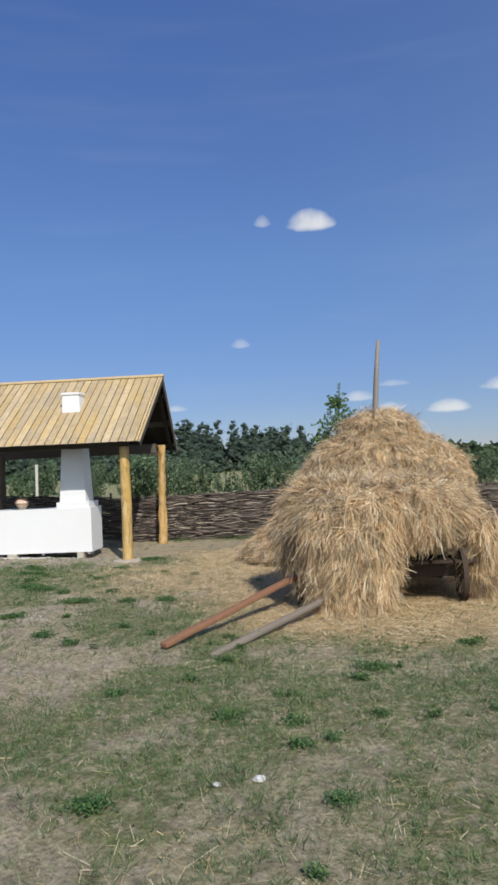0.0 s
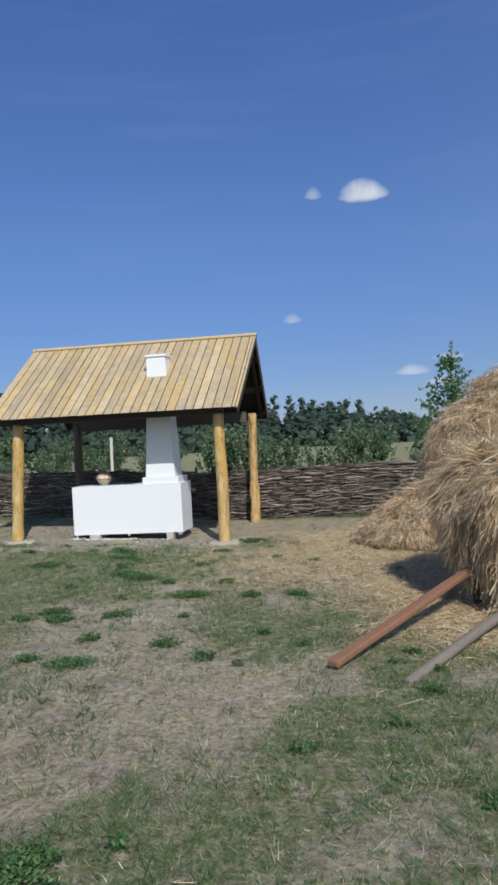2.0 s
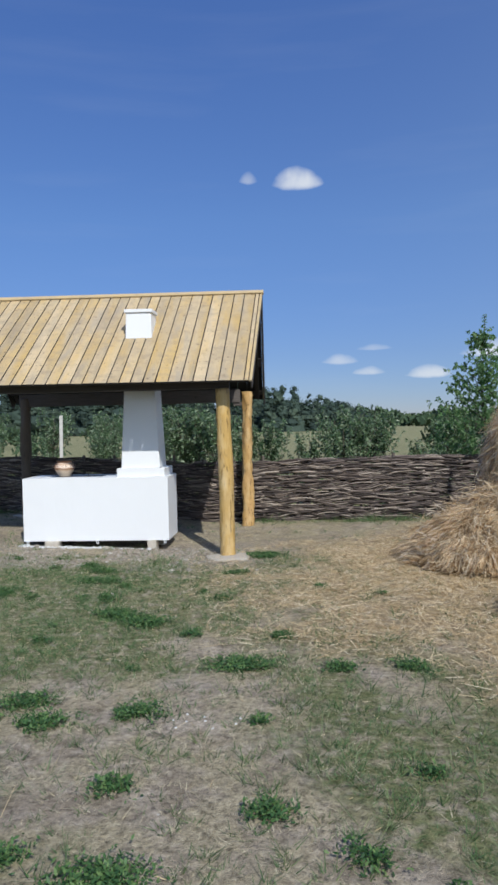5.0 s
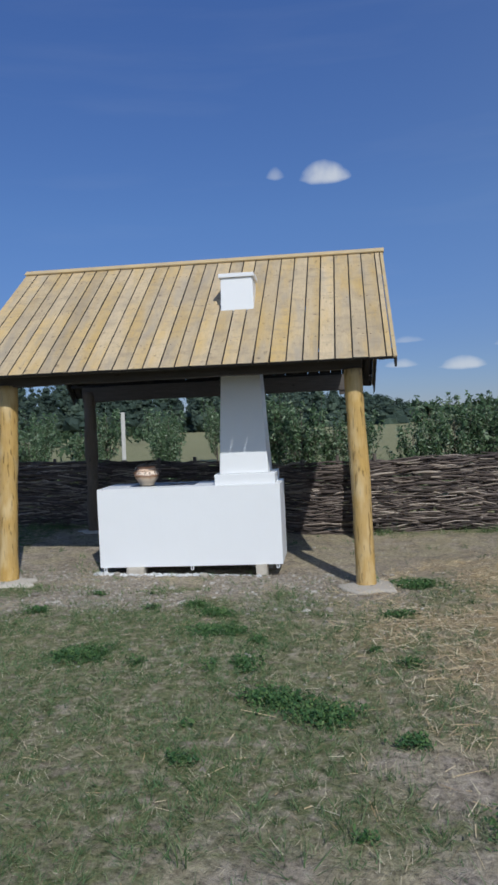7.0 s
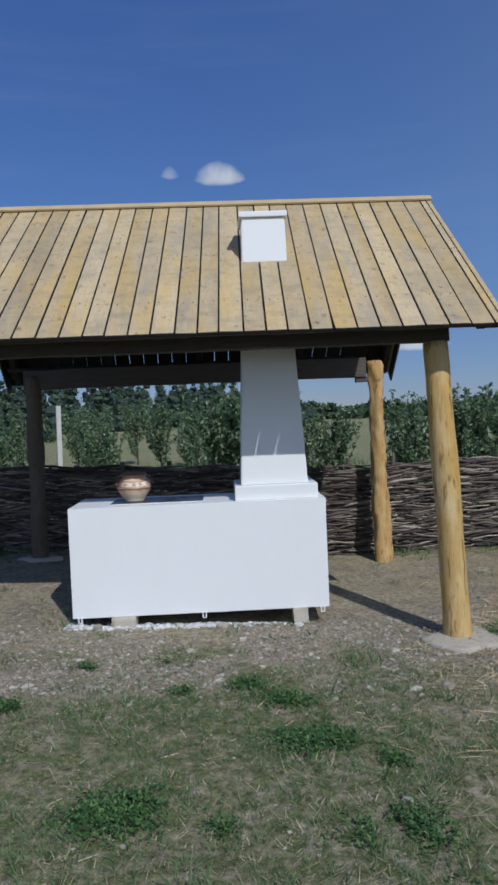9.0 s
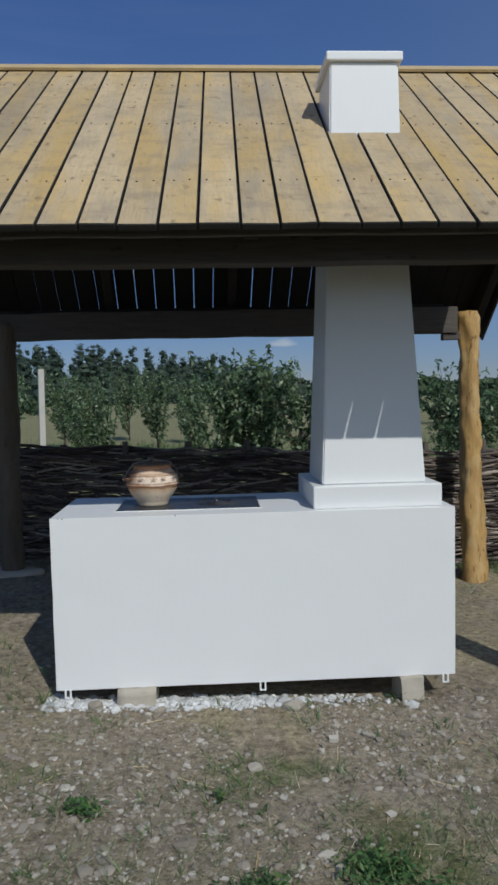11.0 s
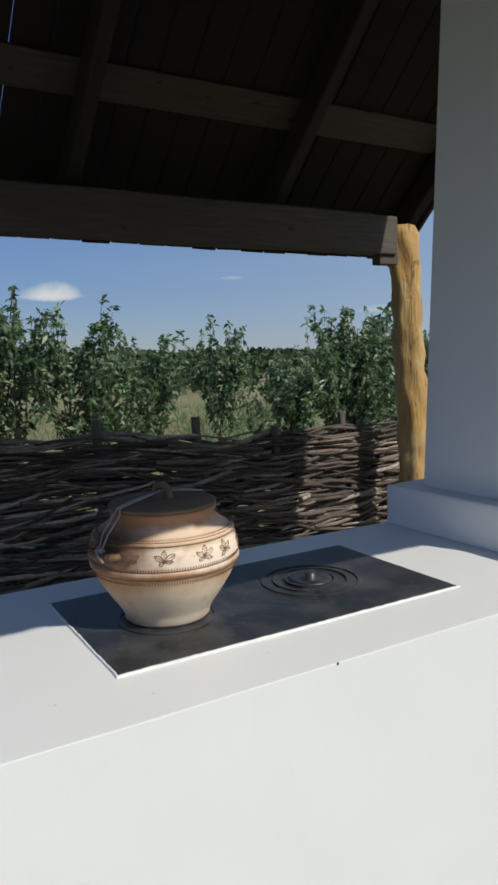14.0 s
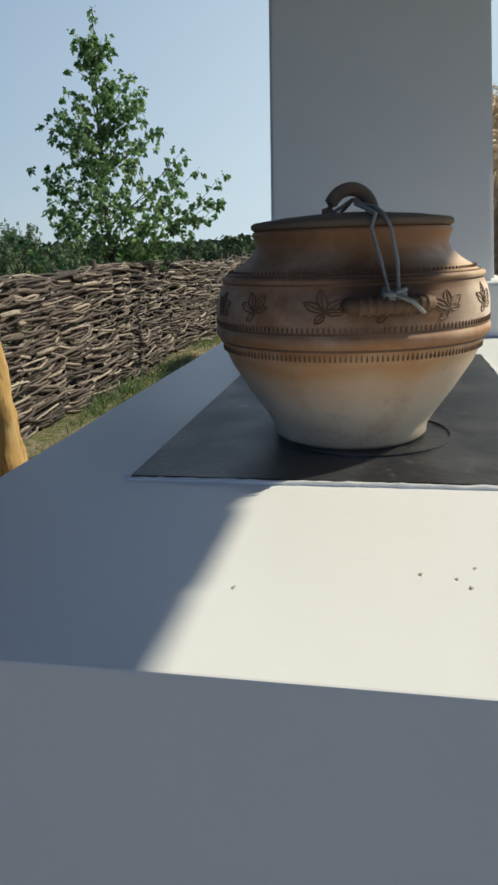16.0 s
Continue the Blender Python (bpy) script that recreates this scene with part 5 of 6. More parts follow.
def sow(name, tufts, per, area, weight, h, w, radius, mat, label, lean=0.5, bent=True):
    """Tufts of blades where weight allows."""
    tx, ty = on_ground(tufts, *area, weight)
    size = np.exp(rng.normal(size=len(tx)) * 0.35)
    k = np.repeat(np.arange(len(tx)), per)
    n = len(k)
    a = rng.uniform(0, 2 * math.pi, n)
    rr = radius * size[k] * np.sqrt(rng.random(n))
    xs, ys = tx[k] + rr * np.cos(a), ty[k] + rr * np.sin(a)
    p0 = np.stack([xs, ys, ground_z(xs, ys) - 0.004], 1)
    hh = h * size[k] * rng.uniform(0.35, 1.3, n)
    a = a + rng.normal(size=n) * 0.9
    ln = lean * rng.uniform(0.2, 1.6, n)
    d = unit(np.stack([np.cos(a) * ln, np.sin(a) * ln, np.ones(n)], 1))
    p1 = p0 + d * (hh * 0.55)[:, None]
    p2 = p1 + unit(d * np.array([1.8, 1.8, 0.5])) * (hh * 0.6)[:, None]
    b = rng.uniform(0, 2 * math.pi, n)
    side = np.stack([np.cos(b), np.sin(b), np.zeros(n)], 1)
    ww = (w * rng.uniform(0.6, 1.4, n))[:, None]
    v, f = ribbons(p0, p1, p2, side, ww, ww * 0.85, ww * 0.15) if bent else cards(p0, p2, side, ww, ww * 0.3)
    return tagged(np_mesh(name, v, f, mat), label, "grass", kind="stuff")


def thin_out(x, y):
    """1 in the yard, falling off raggedly beyond it."""
    d = np.maximum(np.maximum(-8.0 - x, x - 2.6), np.maximum(1.2 - y, y - 11.8))
    return 1 - sstep(-0.6, 2.2, d + 2.2 * (fnoise(x, y, 0.8, 87) - 0.5))


def build_greenery():
    lay_straw()
    fine = lambda x, y: sstep(0.36, 0.6, fnoise(x, y, 3.0, 61, 3))
    green = lambda x, y: np.clip(cover_maps(x, y)[2] * (0.25 + 0.75 * fine(x, y)) + 0.09, 0, 1) * (1 - 0.7 * cover_maps(x, y)[0])
    sow("grass", 78000, 12, (-11.0, 5.0, -1.2, 12.6), lambda x, y: green(x, y) * thin_out(x, y), 0.042, 0.0022, 0.034, M["grass"], "short patchy green grass on dry soil", 0.9, False)
    sow("grass", 20000, 12, (-11.0, 5.0, -1.2, 11.4), lambda x, y: (0.45 + 0.55 * (1 - sstep(5.0, 7.5, y))) * thin_out(x, y) * (0.25 + 0.75 * sstep(0.4, 0.6, fnoise(x, y, 1.1, 63))) * (1 - 0.8 * cover_maps(x, y)[0]) * (1 - 0.7 * cover_maps(x, y)[1]),
        0.058, 0.0024, 0.03, M["tuft"], "scattered dark green tufts of pasture grass", 0.7, False)
    sow("grass", 3000, 12, (-13.0, 6.0, 11.6, 15.05), lambda x, y: 0.6 * green(x, y), 0.07, 0.003, 0.05, M["grass"], "thin green grass near the wattle fence", 0.7)
    sow("grass", 1000, 12, (-13.0, 8.0, 14.85, 15.10), lambda x, y: sstep(0.45, 0.62, fnoise(x, y * 0.3, 1.1, 66)) * (1 - 0.8 * ((x > -7.9) & (x < -4.2))),
        0.09, 0.003, 0.06, M["grass"], "taller grass along the foot of the fence", 0.7)
    sow("dry_grass", 54000, 8, (-11.0, 5.0, -1.2, 15.0), lambda x, y: np.maximum(thin_out(x, y), (x > -3.6) & (x < 3.0) & (y > 11)) * np.clip(0.25 + sstep(0.35, 0.6, fnoise(x, y, 1.7, 71)), 0, 1) * (1 - 0.85 * cover_maps(x, y)[1]) * (1 - 0.6 * cover_maps(x, y)[0]),
        0.036, 0.0017, 0.05, M["drygrass"], "dry yellowed stubble of trampled grass", 1.8, False)
    sow("meadow_grass", 6000, 9, (-16, 14, 15.4, 30), lambda x, y: 0.25 + 0.75 * sstep(0.4, 0.6, fnoise(x, y, 0.4, 74)),
        0.22, 0.006, 0.12, M["grass"], "rough meadow grass behind the fence", 0.5)


build_greenery()


def build_weeds():
    """Low mats of small broad leaves."""
    spots = [(-3.38, 12.05, 0.25), (-5.03, 10.58, 0.22), (-4.49, 9.24, 0.22), (-4.2, 9.01, 0.2), (-3.35, 7.96, 0.2), (-5.89, 10.0, 0.2), (-2.77, 3.38, 0.2), (-4.81, 9.79, 0.19),
             (-3.92, 7.21, 0.18), (-3.68, 5.78, 0.17), (-4.56, 7.38, 0.16), (-4.38, 7.08, 0.15), (-6.62, 11.06, 0.13), (-3.64, 10.98, 0.14), (-4.77, 7.08, 0.14), (-6.56, 12.16, 0.1),
             (-5.12, 11.08, 0.14), (-2.26, 7.95, 0.13), (-3.77, 8.72, 0.13), (0.0, 5.03, 0.13), (-5.33, 11.32, 0.12), (-3.12, 8.59, 0.11), (-2.71, 5.95, 0.11), (-3.11, 6.22, 0.11),
             (-2.72, 7.93, 0.11), (-3.8, 6.43, 0.1), (-5.71, 11.24, 0.08), (-2.46, 5.76, 0.08), (-6.33, 11.69, 0.07), (-2.77, 10.29, 0.07), (-3.18, 7.1, 0.07), (-5.83, 11.76, 0.06)]
    wr = random.Random(17)
    while len(spots) < 105:
        x, y = wr.uniform(-7.6, 1.8), wr.uniform(1.6, 10.6)
        c, gr, gn, _ = cover_maps(x, y)
        if wr.random() < 0.9 * float(gn) * (1 - float(c)) * (1 - float(gr)):
            spots.append((x, y, wr.choice((0.05, 0.06, 0.08, 0.10))))
    V, F, nb = [], [], 0
    for x, y, s in spots:
        n = int(46000 * s * s)
        g = rng.normal(size=(n, 2)) * s * 0.55
        px, py = x + g[:, 0], y + g[:, 1] * 0.8
        keep = fnoise(px, py, 5.0, 91, 3) + 0.25 * np.exp(-(g ** 2).sum(1) / (s * s)) > 0.52
        px, py = px[keep], py[keep]
        n = len(px)
        p0 = np.stack([px, py, ground_z(px, py) + rng.uniform(0.0, 0.04, n)], 1)
        b = rng.uniform(0, 2 * math.pi, n)
        el = rng.uniform(-0.2, 0.9, n)
        d = np.stack([np.cos(b) * np.cos(el), np.sin(b) * np.cos(el), np.sin(el)], 1)
        ln = rng.uniform(0.012, 0.027, (n, 1))
        side = unit(np.cross(d, np.array([0, 0, 1.0])) + 0.4 * rng.normal(size=(n, 3)))
        w = ln * 0.27
        v, f = ribbons(p0, p0 + d * ln * 0.5, p0 + d * ln, side, w * 0.35, w, w * 0.15)
        V.append(v)
        F.append(f + nb)
        nb += len(v)
    tagged(np_mesh("weeds", np.concatenate(V), np.concatenate(F), M["weed"]), "low mats of small green weeds in the dry yard", "weeds", kind="stuff")


build_weeds()


def build_clover():
    """A few white clover heads low in the weeds."""
    bm = bmesh.new()
    cr = random.Random(29)
    for _ in range(9):
        x, y = cr.gauss(-3.50, 0.09), cr.gauss(7.09, 0.06)
        z = float(ground_z(x, y))
        for k in range(14):
            a, e = cr.uniform(0, 6.28), cr.uniform(-0.5, 1.4)
            d = Vector((math.cos(a) * math.cos(e), math.sin(a) * math.cos(e), math.sin(e)))
            q = Vector((x, y, z + 0.028))
            tube_bm([q, q + d * 0.0065], [0.0017, 0.0012], 4, 0, 0, bm)
    tagged(part("clover_flowers", bm, M["rimwhite"]), "small white clover heads among the weeds", "flowers", kind="stuff")


build_clover()


def pebbles(name, xs, ys, zs, size, mat, label, category="gravel", flat=0.55, round_=False):
    if round_:
        bm = bmesh.new()
        bmesh.ops.create_icosphere(bm, subdivisions=1, radius=1.0)
        tv, tf = np.array([v.co[:] for v in bm.verts]), np.array([[v.index for v in f.verts] for f in bm.faces])
        bm.free()
    else:
        tv = np.array([(x, y, z) for x in (-0.7, 0.7) for y in (-0.7, 0.7) for z in (-0.7, 0.7)])
        tf = np.array([(0, 1, 3), (0, 3, 2), (4, 6, 7), (4, 7, 5), (0, 4, 5), (0, 5, 1), (2, 3, 7), (2, 7, 6), (0, 2, 6), (0, 6, 4), (1, 5, 7), (1, 7, 3)])
    n = len(xs)
    s = size * np.exp(rng.normal(size=n) * 0.5)
    sc = s[:, None] * np.stack([rng.uniform(0.8, 1.4, n), rng.uniform(0.7, 1.1, n), flat * rng.uniform(0.7, 1.2, n)], 1)
    ang = rng.uniform(0, 2 * math.pi, n)
    v = tv[None] * sc[:, None, :] * rng.uniform(0.72 if round_ else 0.45, 1.2, (n, len(tv), 3))
    c, sn = np.cos(ang)[:, None], np.sin(ang)[:, None]
    x, y = v[..., 0] * c - v[..., 1] * sn, v[..., 0] * sn + v[..., 1] * c
    v = np.stack([x + xs[:, None], y + ys[:, None], v[..., 2] + (zs + s * 0.12)[:, None]], -1).reshape(-1, 3)
    f = (tf[None] + (np.arange(n) * len(tv))[:, None, None]).reshape(-1, 3)
    return tagged(np_mesh(name, v, f, mat), label, category, kind="stuff")


def build_gravel():
    n = 4200
    xs, ys = rng.uniform(SX0 - 0.05, -4.75, n), rng.normal(12.60, 0.055, n)
    keep = (ys > 12.49) & (ys < 12.72) & (rng.random(n) < np.interp(xs, [-6.7, -5.65, -5.45, -5.0], [1, 1, 0.4, 0.02]))
    xs, ys = xs[keep], ys[keep]
    pile = 0.008 * np.exp(-((ys - 12.7) / 0.14) ** 2)
    pebbles("white_gravel", xs, ys, ground_z(xs, ys) + pile * rng.random(len(xs)), 0.009, M["whitegravel"], "white limestone chips heaped under the stove", round_=True)
    xs, ys = on_ground(44000, -8.2, -3.0, 9.4, 15.0, lambda x, y: cover_maps(x, y)[1] * 0.9 + 0.03)
    pebbles("gravel", xs, ys, ground_z(xs, ys), 0.0058, M["gravel"], "grey-brown gravel trodden into dry soil")
    xs, ys = on_ground(13500, -8.2, -3.0, 9.6, 12.6, lambda x, y: cover_maps(x, y)[1])
    pebbles("gravel", xs, ys, ground_z(xs, ys), 0.0085, M["gravel"], "larger grey stones lying in gravel", round_=True)
    xs, ys = on_ground(900, -9, 2, 0.8, 10, lambda x, y: 0.3 + 0 * x)
    pebbles("gravel", xs, ys, ground_z(xs, ys), 0.008, M["gravel"], "single small stones on dry pasture")
    for k, (x, y, s) in enumerate(((-0.94, 3.02, 0.022), (-0.735, 3.085, 0.03), (-5.48, 12.50, 0.05), (-4.66, 12.36, 0.035), (-6.42, 12.53, 0.04), (-5.7, 11.95, 0.03), (-6.9, 11.6, 0.045), (-4.2, 11.2, 0.04))):
        bm = bmesh.new()
        bmesh.ops.create_icosphere(bm, subdivisions=2, radius=1)
        for v in bm.verts:
            q = 1 + 0.45 * noise.noise(v.co * 1.1 + Vector((k * 5, 0, 0)))
            v.co = Vector((x + v.co.x * s * q, y + v.co.y * s * 0.8 * q, float(ground_z(x, y)) + s * 0.2 + v.co.z * s * 0.6 * q))
        pale = k < 2
        tagged(part("stone", bm, M["whitegravel" if pale else "gravel"]), "pale chalky stone lying in the grass" if pale else "rounded grey field stone on gravelly soil", "stone", "loose stones")


build_gravel()


# ---- trees ----
def leaf_cloud(g, centers, dirs, n, ln, wd, droop=0.2):
    """n leaves near points centers (k, 3), pointing roughly along dirs."""
    k = g.integers(0, len(centers), n)
    p0 = centers[k] + g.normal(size=(n, 3)) * 0.012
    d = unit(dirs[k] * 0.4 + g.normal(size=(n, 3)) + np.array([0, 0, -droop]))
    L = ln * g.uniform(0.6, 1.3, (n, 1))
    p1 = p0 + d * L * 0.5
    p2 = p0 + d * L + np.array([0, 0, -0.15]) * L
    side = unit(np.cross(d, g.normal(size=(n, 3))))
    W = wd * L / ln
    return ribbons(p0, p1, p2, side, W * 0.25, W, W * 0.15)


def shoots_tree(seed, height, spread, n_shoots, n_leaves, ln, wd, trunk_h=0.35, upright=0.85):
    """Trunk with upright limbs; returns limb tubes and leaf arrays."""
    g = np.random.default_rng(seed)
    bm = bmesh.new()
    tube_bm([(0, 0, -0.05), (0.01, 0, trunk_h), (0.0, 0.02, height * 0.55), (0.02, 0, height * 0.93)], [0.028, 0.024, 0.014, 0.004], 7, 0.2, seed, bm)
    cen, dr = [], []
    for s in range(n_shoots):
        z0 = trunk_h * 0.7 + (height * 0.7 - trunk_h * 0.7) * g.random()
        a = g.uniform(0, 2 * math.pi)
        L = (height - z0) * g.uniform(0.4, 1.15)
        out = spread * g.uniform(0.35, 1.0) * (1 - 0.45 * z0 / height)
        pts = []
        for k in range(6):
            u = k / 5
            rr = out * (u ** 0.7)
            pts.append((rr * math.cos(a) + 0.03 * g.normal() * u, rr * math.sin(a) + 0.03 * g.normal() * u, z0 + L * (upright * u + (1 - upright) * u * u)))
        tube_bm(pts, [0.010, 0.008, 0.007, 0.005, 0.004, 0.002], 5, 0, 0, bm)
        P = np.array(pts)
        for u in np.linspace(0.15, 1.0, 14):
            q = np.array([np.interp(u, np.linspace(0, 1, 6), P[:, c]) for c in range(3)])
            cen.append(q + g.normal(size=3) * 0.035 * (1.15 - 0.7 * u))
            dr.append([math.cos(a) * 0.6, math.sin(a) * 0.6, 0.5])
    v, f = leaf_cloud(g, np.array(cen), np.array(dr), n_leaves, ln, wd)
    return bm, v, f


def build_tree(name, seed, height, spread, n_shoots, n_leaves, ln, wd, label, category, at, group="", leafmat="fruitleaf", **kw):
    ob = thing(name, label, category, at, group)
    bm, v, f = shoots_tree(seed, height, spread, n_shoots, n_leaves, ln, wd, **kw)
    part("trunk", bm, M["bark"], ob, "", True)
    np_mesh("crown", v, f, M[leafmat], ob)
    return ob


def build_orchard():
    lab = "young leafy fruit tree with upright shoots behind the fence"
    protos = [build_tree("fruit_tree", 200 + k, 1.95 + 0.12 * (k % 3), 0.78, 30, 3000, 0.085, 0.0175, lab, "tree", (0, 0, 0), "orchard trees", trunk_h=0.14) for k in range(5)]
    # x, y, scale, kind
    row = [(-5.65, 19.3, 1.03, 0), (-5.15, 19.2, 1.02, 1), (-4.65, 18.6, 0.92, 2), (-4.05, 19.0, 0.80, 3), (-3.62, 19.2, 0.82, 4),
           (-2.75, 17.6, 0.74, 3), (-2.1, 20.3, 0.95, 0), (-2.05, 17.6, 0.82, 1), (-1.7, 17.9, 0.93, 4), (-1.35, 18.3, 0.88, 2), (0.5, 20.0, 1.0, 0),
           (1.05, 23.7, 0.5, 3), (-7.6, 20.2, 0.72, 2), (-9.4, 20.5, 0.75, 4), (-10.6, 20.0, 0.8, 0), (-13.2, 21, 0.85, 2), (-12.0, 20.2, 0.7, 3),
           (1.9, 25.0, 0.55, 2), (2.4, 20.2, 0.7, 1), (3.4, 21.0, 0.72, 0), (4.4, 20.6, 0.75, 4), (5.6, 21.2, 0.75, 3),
           (7.0, 20.8, 0.8, 2), (8.4, 21.5, 0.85, 0), (3.2, 26.0, 0.6, 3), (4.8, 26.5, 0.65, 1), (6.5, 27.0, 1.0, 0), (-9.2, 27.2, 1.05, 3),
           (-15, 26, 1.2, 4), (-17, 27, 1.2, 0), (-14.4, 23.0, 1.0, 1), (10.5, 22.5, 0.9, 1), (12.5, 21.5, 0.9, 3), (9.0, 27.5, 1.0, 4), (14.5, 24, 1.0, 2),
           (-6.6, 31, 1.0, 4), (-6.1, 23, 0.8, 1), (-4.9, 22.5, 0.78, 0), (-5.5, 26, 0.9, 2), 
           (-0.3, 19.0, 0.62, 3), (2.0, 18.6, 0.6, 4), (3.5, 19, 0.6, 0), (5.0, 18.5, 0.55, 1), (6.5, 18.8, 0.6, 2),
           (-8.3, 23.5, 0.95, 0), (-10.2, 24.2, 1.0, 2), (-11.8, 23.2, 0.9, 4), (-7.2, 27.0, 1.05, 1), (-12.8, 25.8, 1.1, 3), (-10.1, 30.0, 1.1, 0), (-8.6, 33.0, 1.15, 2)]
    used = [False] * 5
    for k, (x, y, s, kind) in enumerate(row):
        if used[kind]:
            ob = copy_thing(protos[kind], pose(x, y, 0.0, 0, 0, 71 * k))
        else:
            ob, used[kind] = protos[kind], True
            ob.matrix_basis = pose(x, y, 0.0, 0, 0, 71 * k)
        ob.scale = (s * 0.95, s * 0.95, s * 0.93)


build_orchard()


def build_birch(at, height):
    """A young birch: a thin leader and side limbs, longest low down."""
    ob = thing("birch_sapling", "young birch with loose bright green leaves by the fence", "tree", at)
    g = np.random.default_rng(305)
    bm = bmesh.new()
    tube_bm([(0, 0, -0.05), (0.03, 0, 1.0), (-0.02, 0.02, 2.1), (0.04, 0, height)], [0.032, 0.024, 0.013, 0.003], 8, 0.15, 3, bm)
    cen, dr = [], []
    for u in np.linspace(0.2, 1.0, 10):
        cen.append([0.04 * u, 0.0, height * (0.8 + 0.2 * u)])
        dr.append([0, 0, 1])
    for s in range(66):
        t = g.random() ** 0.9
        z0 = 0.45 + (height * 0.9 - 0.45) * t
        a = g.uniform(0, 2 * math.pi)
        L = (1.0 - t) ** 1.05 * g.uniform(0.7, 1.3) + 0.13
        rise = g.uniform(0.45, 0.95)
        pts = []
        for k in range(5):
            q = k / 4
            pts.append((L * q * math.cos(a) * 0.95, L * q * math.sin(a) * 0.95, z0 + L * rise * q ** 1.1))
        part("limb", tube_bm(pts, [0.008, 0.006, 0.0045, 0.003, 0.0015], 5), M["bark"], ob, "", True)
        P = np.array(pts)
        for q in np.linspace(0.2, 1.0, max(4, int(14 * L))):
            c = np.array([np.interp(q, np.linspace(0, 1, 5), P[:, i]) for i in range(3)])
            for _ in range(2):
                cen.append(c + g.normal(size=3) * np.array([0.06, 0.06, 0.045]))
                dr.append([math.cos(a), math.sin(a), -0.2])
    v, f = leaf_cloud(g, np.array(cen), np.array(dr), 11500, 0.042, 0.0165, 0.5)
    part("trunk", bm, M["bark"], ob, "", True)
    np_mesh("crown", v, f, M["birchleaf"], ob)


build_birch((0.16, 15.62, 0.0), 3.32)


def build_woods():
    """Far pine wood and hedges, too many to count."""
    g = np.random.default_rng(77)
    pv, pf, nb = [], [], 0

    def clumps(x, y, h, w, n, conic, size):
        u = g.random(n) ** 0.8
        rad = w * (1 - conic * u) * np.sqrt(g.random(n)) * (0.75 + 0.5 * np.sin(u * 19 + g.random() * 6) ** 2)
        a = g.uniform(0, 2 * math.pi, n)
        c = np.stack([x + rad * np.cos(a), y + rad * np.sin(a), h * (0.12 + 0.88 * u ** (1.0 if conic < 0.5 else 0.85))], 1)
        d = unit(g.normal(size=(n, 3)))
        s = size * g.uniform(0.6, 1.4, (n, 1))
        side = unit(np.cross(d, g.normal(size=(n, 3))))
        return cards(c - d * s, c + d * s, side, s * 0.55, s * 0.4)
    bm = bmesh.new()
    bmesh.ops.create_cube(bm, size=2.0)
    bmesh.ops.subdivide_edges(bm, edges=bm.edges[:], cuts=1, use_grid_fill=True)
    ball = unit(np.array([v.co[:] for v in bm.verts]))
    bm.verts.index_update()
    skin = np.array([[v.index for v in f.verts] for f in bm.faces])
    bm.free()

    def hearts(c, rad):
        """Dense dark heart of each tuft of a crown."""
        v = c[:, None] + ball[None] * rad[:, None, None] * np.array([1, 1, 0.8]) * g.uniform(0.6, 1.3, (len(c), len(ball), 1))
        return v.reshape(-1, 3), (skin[None] + (np.arange(len(c)) * len(ball))[:, None, None]).reshape(-1, 4)

    def pine(x, y, h, w):
        """Crown of uneven tufts on the upper trunk."""
        m = int(g.integers(13, 18))
        u = np.clip((np.arange(m) + g.uniform(0.2, 0.8, m)) / m, 0, 1)
        rad = w * (1.0 - 0.68 * u) * g.uniform(0.65, 1.1, m)
        a = g.uniform(0, 2 * math.pi, m)
        off = 0.40 * rad
        cx, cy, cz = x + off * np.cos(a), y + off * np.sin(a), h * (0.06 + 0.92 * u)
        k = g.integers(0, m, 340)
        d = np.clip(g.normal(size=(340, 3)), -1.5, 1.5)
        c = np.stack([cx[k], cy[k], cz[k]], 1) + d * (rad[k] * 0.46)[:, None] * np.array([1, 1, 0.75])
        d = unit(g.normal(size=(340, 3)))
        s = 0.17 * g.uniform(0.5, 1.4, (340, 1))
        v, f = cards(c - d * s, c + d * s, unit(np.cross(d, g.normal(size=(340, 3)))), s * 0.32, s * 0.2)
        v2, f2 = hearts(np.stack([cx, cy, cz - 0.15 * rad], 1), 0.56 * rad)
        return np.concatenate([v, v2]), np.concatenate([f, f2 + len(v)])
    # height of the wood's top, in degrees over the horizon, by azimuth
    az = np.array([-60, -31, -28, -20, -14, -10, -7, -4.5, -3, 0, 3, 6])
    el = np.array([5.1, 5.1, 4.9, 4.3, 4.0, 3.9, 3.7, 3.4, 3.2, 2.9, 1.9, 1.2])
    for k in range(420):
        a = g.uniform(-58, 6)
        dist = g.uniform(120, 175)
        top = math.tan(radians(float(np.interp(a, az, el)))) * dist + 1.4
        h = max(3.0, top * g.uniform(0.62, 1.06))
        x, y = -4 + dist * math.sin(radians(a)), 6 + dist * math.cos(radians(a))
        v, f = pine(x, y, h, g.uniform(2.0, 3.4))
        pv.append(v)
        pf.append(f + nb)
        nb += len(v)
    tagged(np_mesh("pine_wood", np.concatenate(pv), np.concatenate(pf), M["pineleaf"]), "dark pine wood at the far edge of the meadow", "wood", kind="stuff")
    pv, pf, nb = [], [], 0
    for k in range(360):
        a = g.uniform(-6, 112)
        dist = g.uniform(170, 330)
        h = (2.2 + 2.6 * g.random() ** 3 * (1 if a < 30 else 0.5)) * dist / 200 * (0.75 if a > 20 else 1.0)
        x, y = -4 + dist * math.sin(radians(a)), 6 + dist * math.cos(radians(a))
        v, f = clumps(x, y, h, g.uniform(3.5, 7.0), 90, 0.35, 1.0)
        pv.append(v)
        pf.append(f + nb)
        nb += len(v)
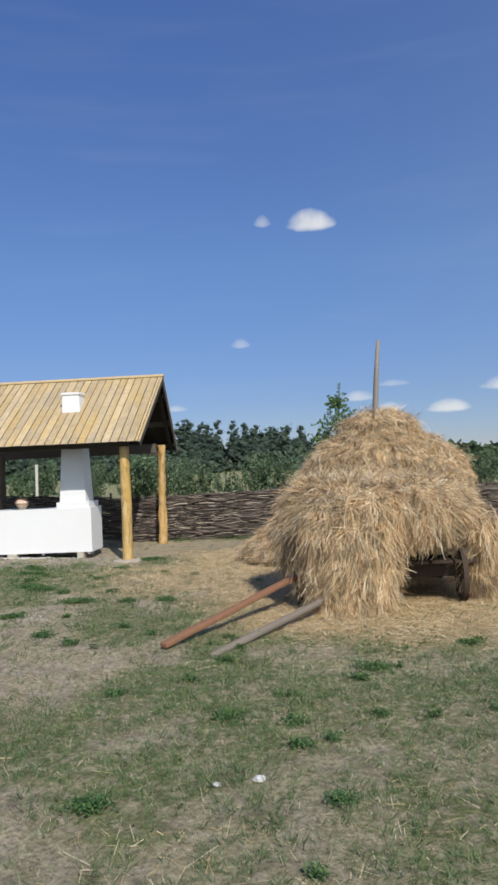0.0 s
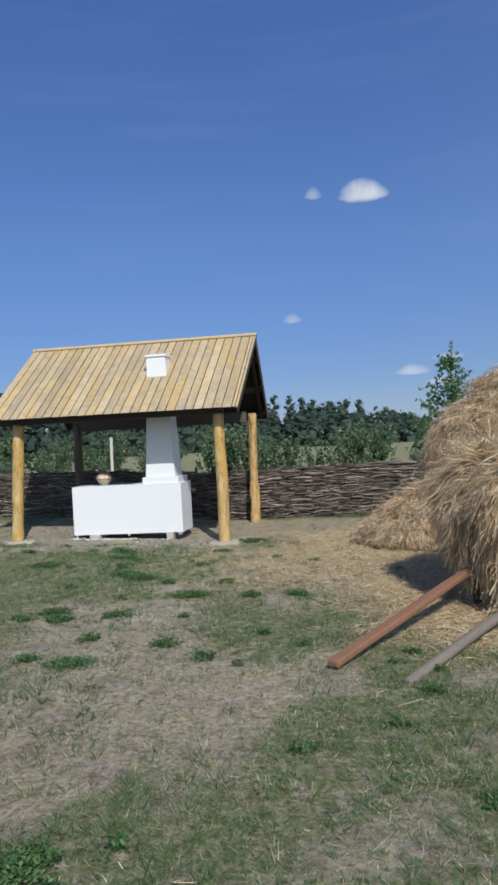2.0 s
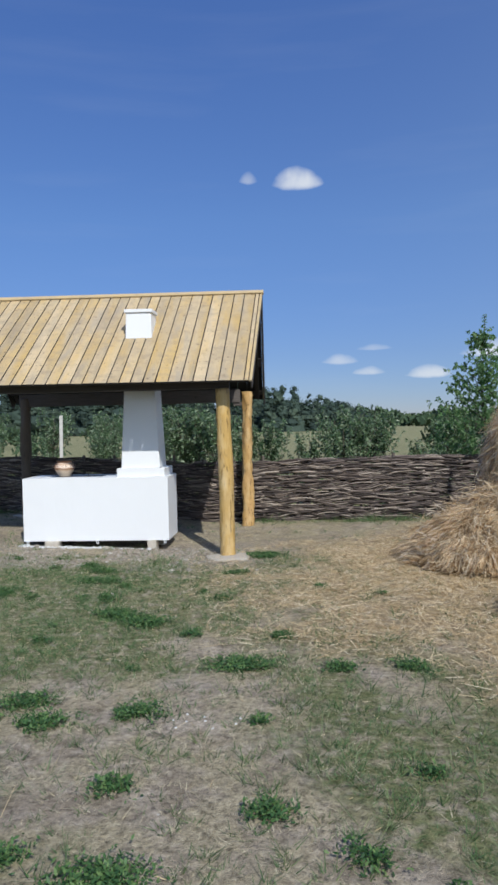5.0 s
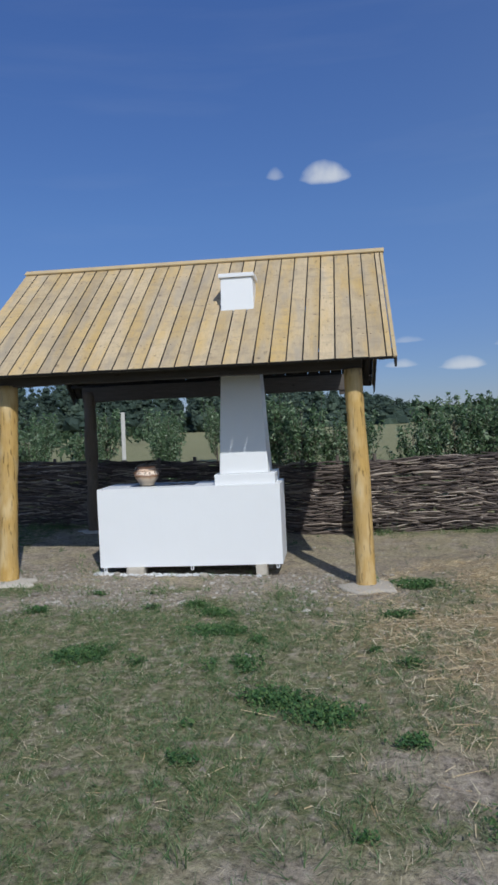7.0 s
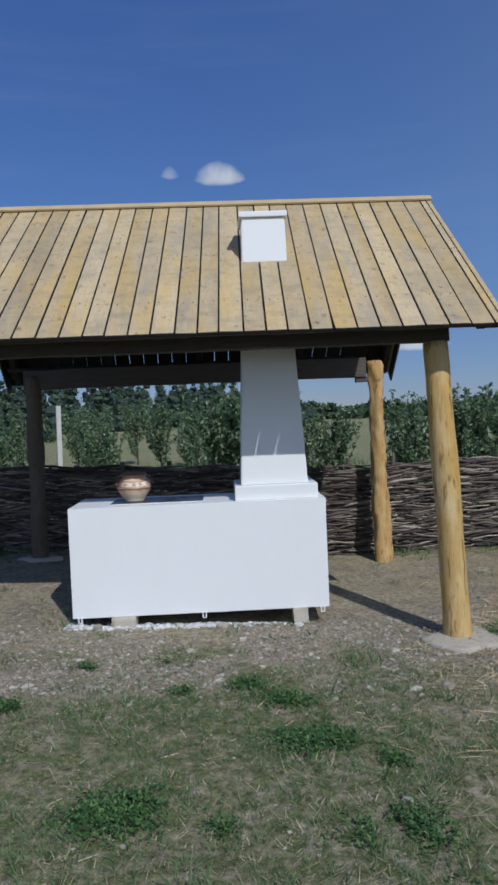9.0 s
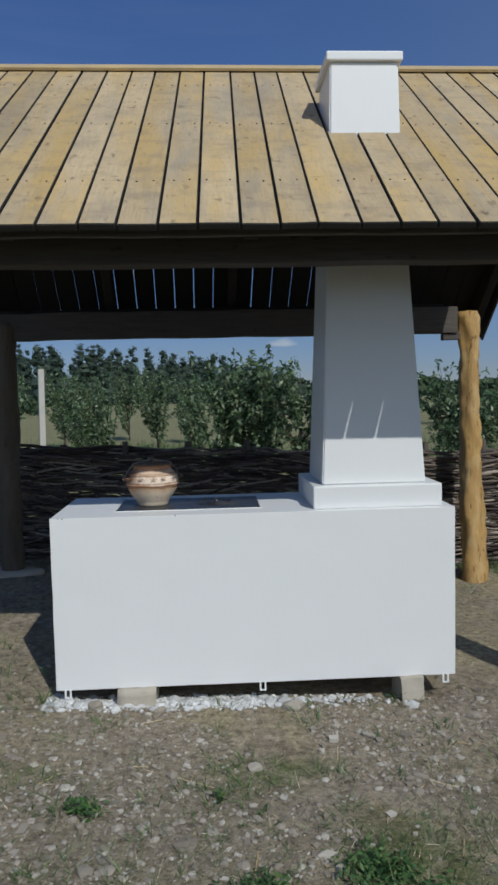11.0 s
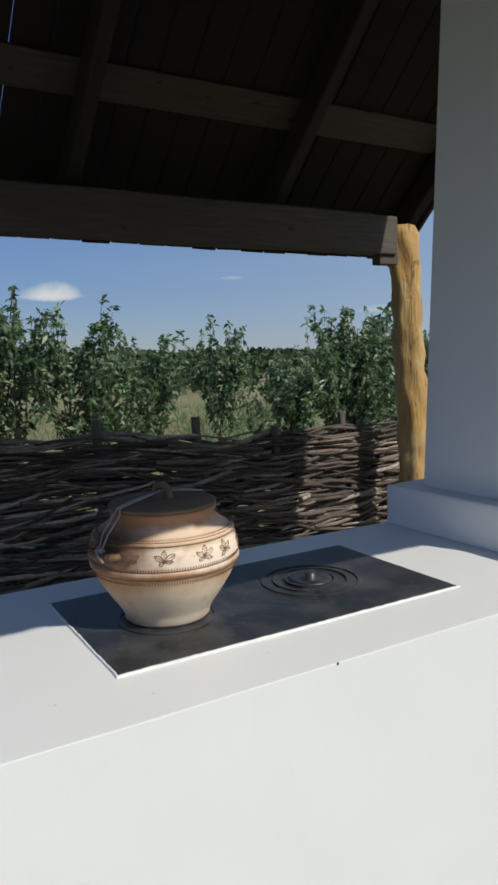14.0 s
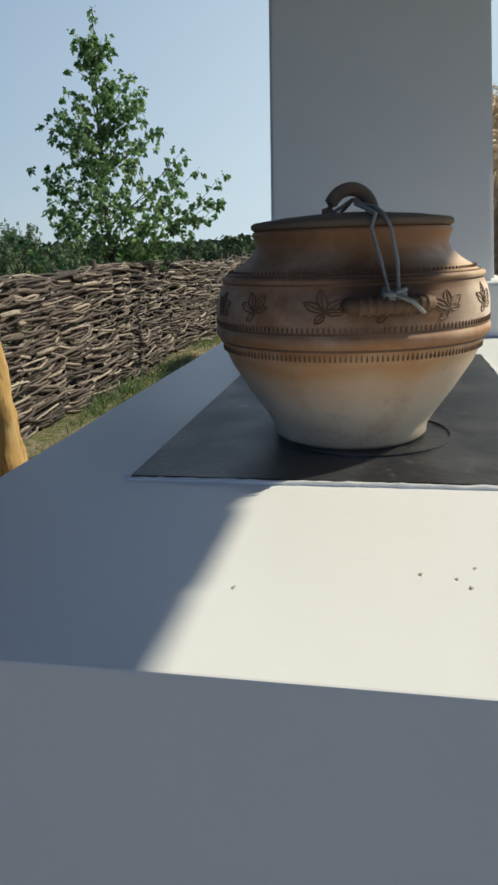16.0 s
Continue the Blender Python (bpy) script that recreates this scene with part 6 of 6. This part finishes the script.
    for k in range(230):
        a = g.uniform(-45, -14) if k < 24 else g.uniform(12, 105)
        dist = g.uniform(30, 90)
        h = g.uniform(1.0, 1.75)
        x, y = -4 + dist * math.sin(radians(a)), 6 + dist * math.cos(radians(a))
        v, f = clumps(x, y, h, g.uniform(0.8, 1.5), 110, 0.3, 0.16)
        pv.append(v)
        pf.append(f + nb)
        nb += len(v)
    tagged(np_mesh("far_bushes", np.concatenate(pv), np.concatenate(pf), M["farleaf"]), "green hedges and bushes across the distant fields", "bushes", kind="stuff")


build_woods()


# ---- small things behind the fence ----
def build_far_things():
    bm = rough_up(box(-0.035, 0.035, -0.035, 0.035, -0.1, 1.83, 0.006), 0.006, 2.0)
    ob = part("garden_post", bm, M["palepost"])
    ob.matrix_basis = pose(-7.92, 18.0, 0, 0, 0.8, 20)
    tagged(ob, "pale squared garden post standing in the orchard", "post")
    # low tunnel of pale film
    bm = bmesh.new()
    n = 9
    for k in range(n):
        for j in range(9):
            a = math.pi * j / 8
            bm.verts.new((-1.2 + 2.4 * k / (n - 1), 0.45 * math.cos(a), 0.34 * math.sin(a)))
    bm.verts.ensure_lookup_table()
    for k in range(n - 1):
        for j in range(8):
            p = k * 9 + j
            bm.faces.new([bm.verts[q] for q in (p, p + 1, p + 10, p + 9)])
    bm.faces.new([bm.verts[q] for q in range(9)])
    bm.faces.new([bm.verts[(n - 1) * 9 + q] for q in range(8, -1, -1)])
    ob = part("garden_tunnel", bm, M["film"], None, "", True)
    ob.matrix_basis = pose(12.2, 35.5, 0.0, 0, 0, -40)
    tagged(ob, "low garden tunnel covered with pale film in the field", "tunnel")
    # lattice mast on the horizon
    mast = thing("radio_mast", "thin grey lattice mast on the far horizon", "mast", (-6.8 + 700 * math.sin(radians(36.9)), 12.4 + 700 * math.cos(radians(36.9)), 0))
    for k in range(3):
        a = 2 * math.pi * k / 3
        part("leg", tube_bm([(1.3 * math.cos(a), 1.3 * math.sin(a), 0), (0.35 * math.cos(a), 0.35 * math.sin(a), 30)], [0.42, 0.32], 5), M["steel"], mast)
    bm = bmesh.new()
    for j in range(11):
        z0, z1 = j * 2.7, j * 2.7 + 2.7
        for k in range(3):
            a, b = 2 * math.pi * k / 3, 2 * math.pi * (k + 1) / 3
            r0, r1 = 1.3 - 0.95 * z0 / 30, 1.3 - 0.95 * z1 / 30
            tube_bm([(r0 * math.cos(a), r0 * math.sin(a), z0), (r1 * math.cos(b), r1 * math.sin(b), z1)], [0.16, 0.16], 4, 0, 0, bm)
    part("bracing", bm, M["steel"], mast)


build_far_things()
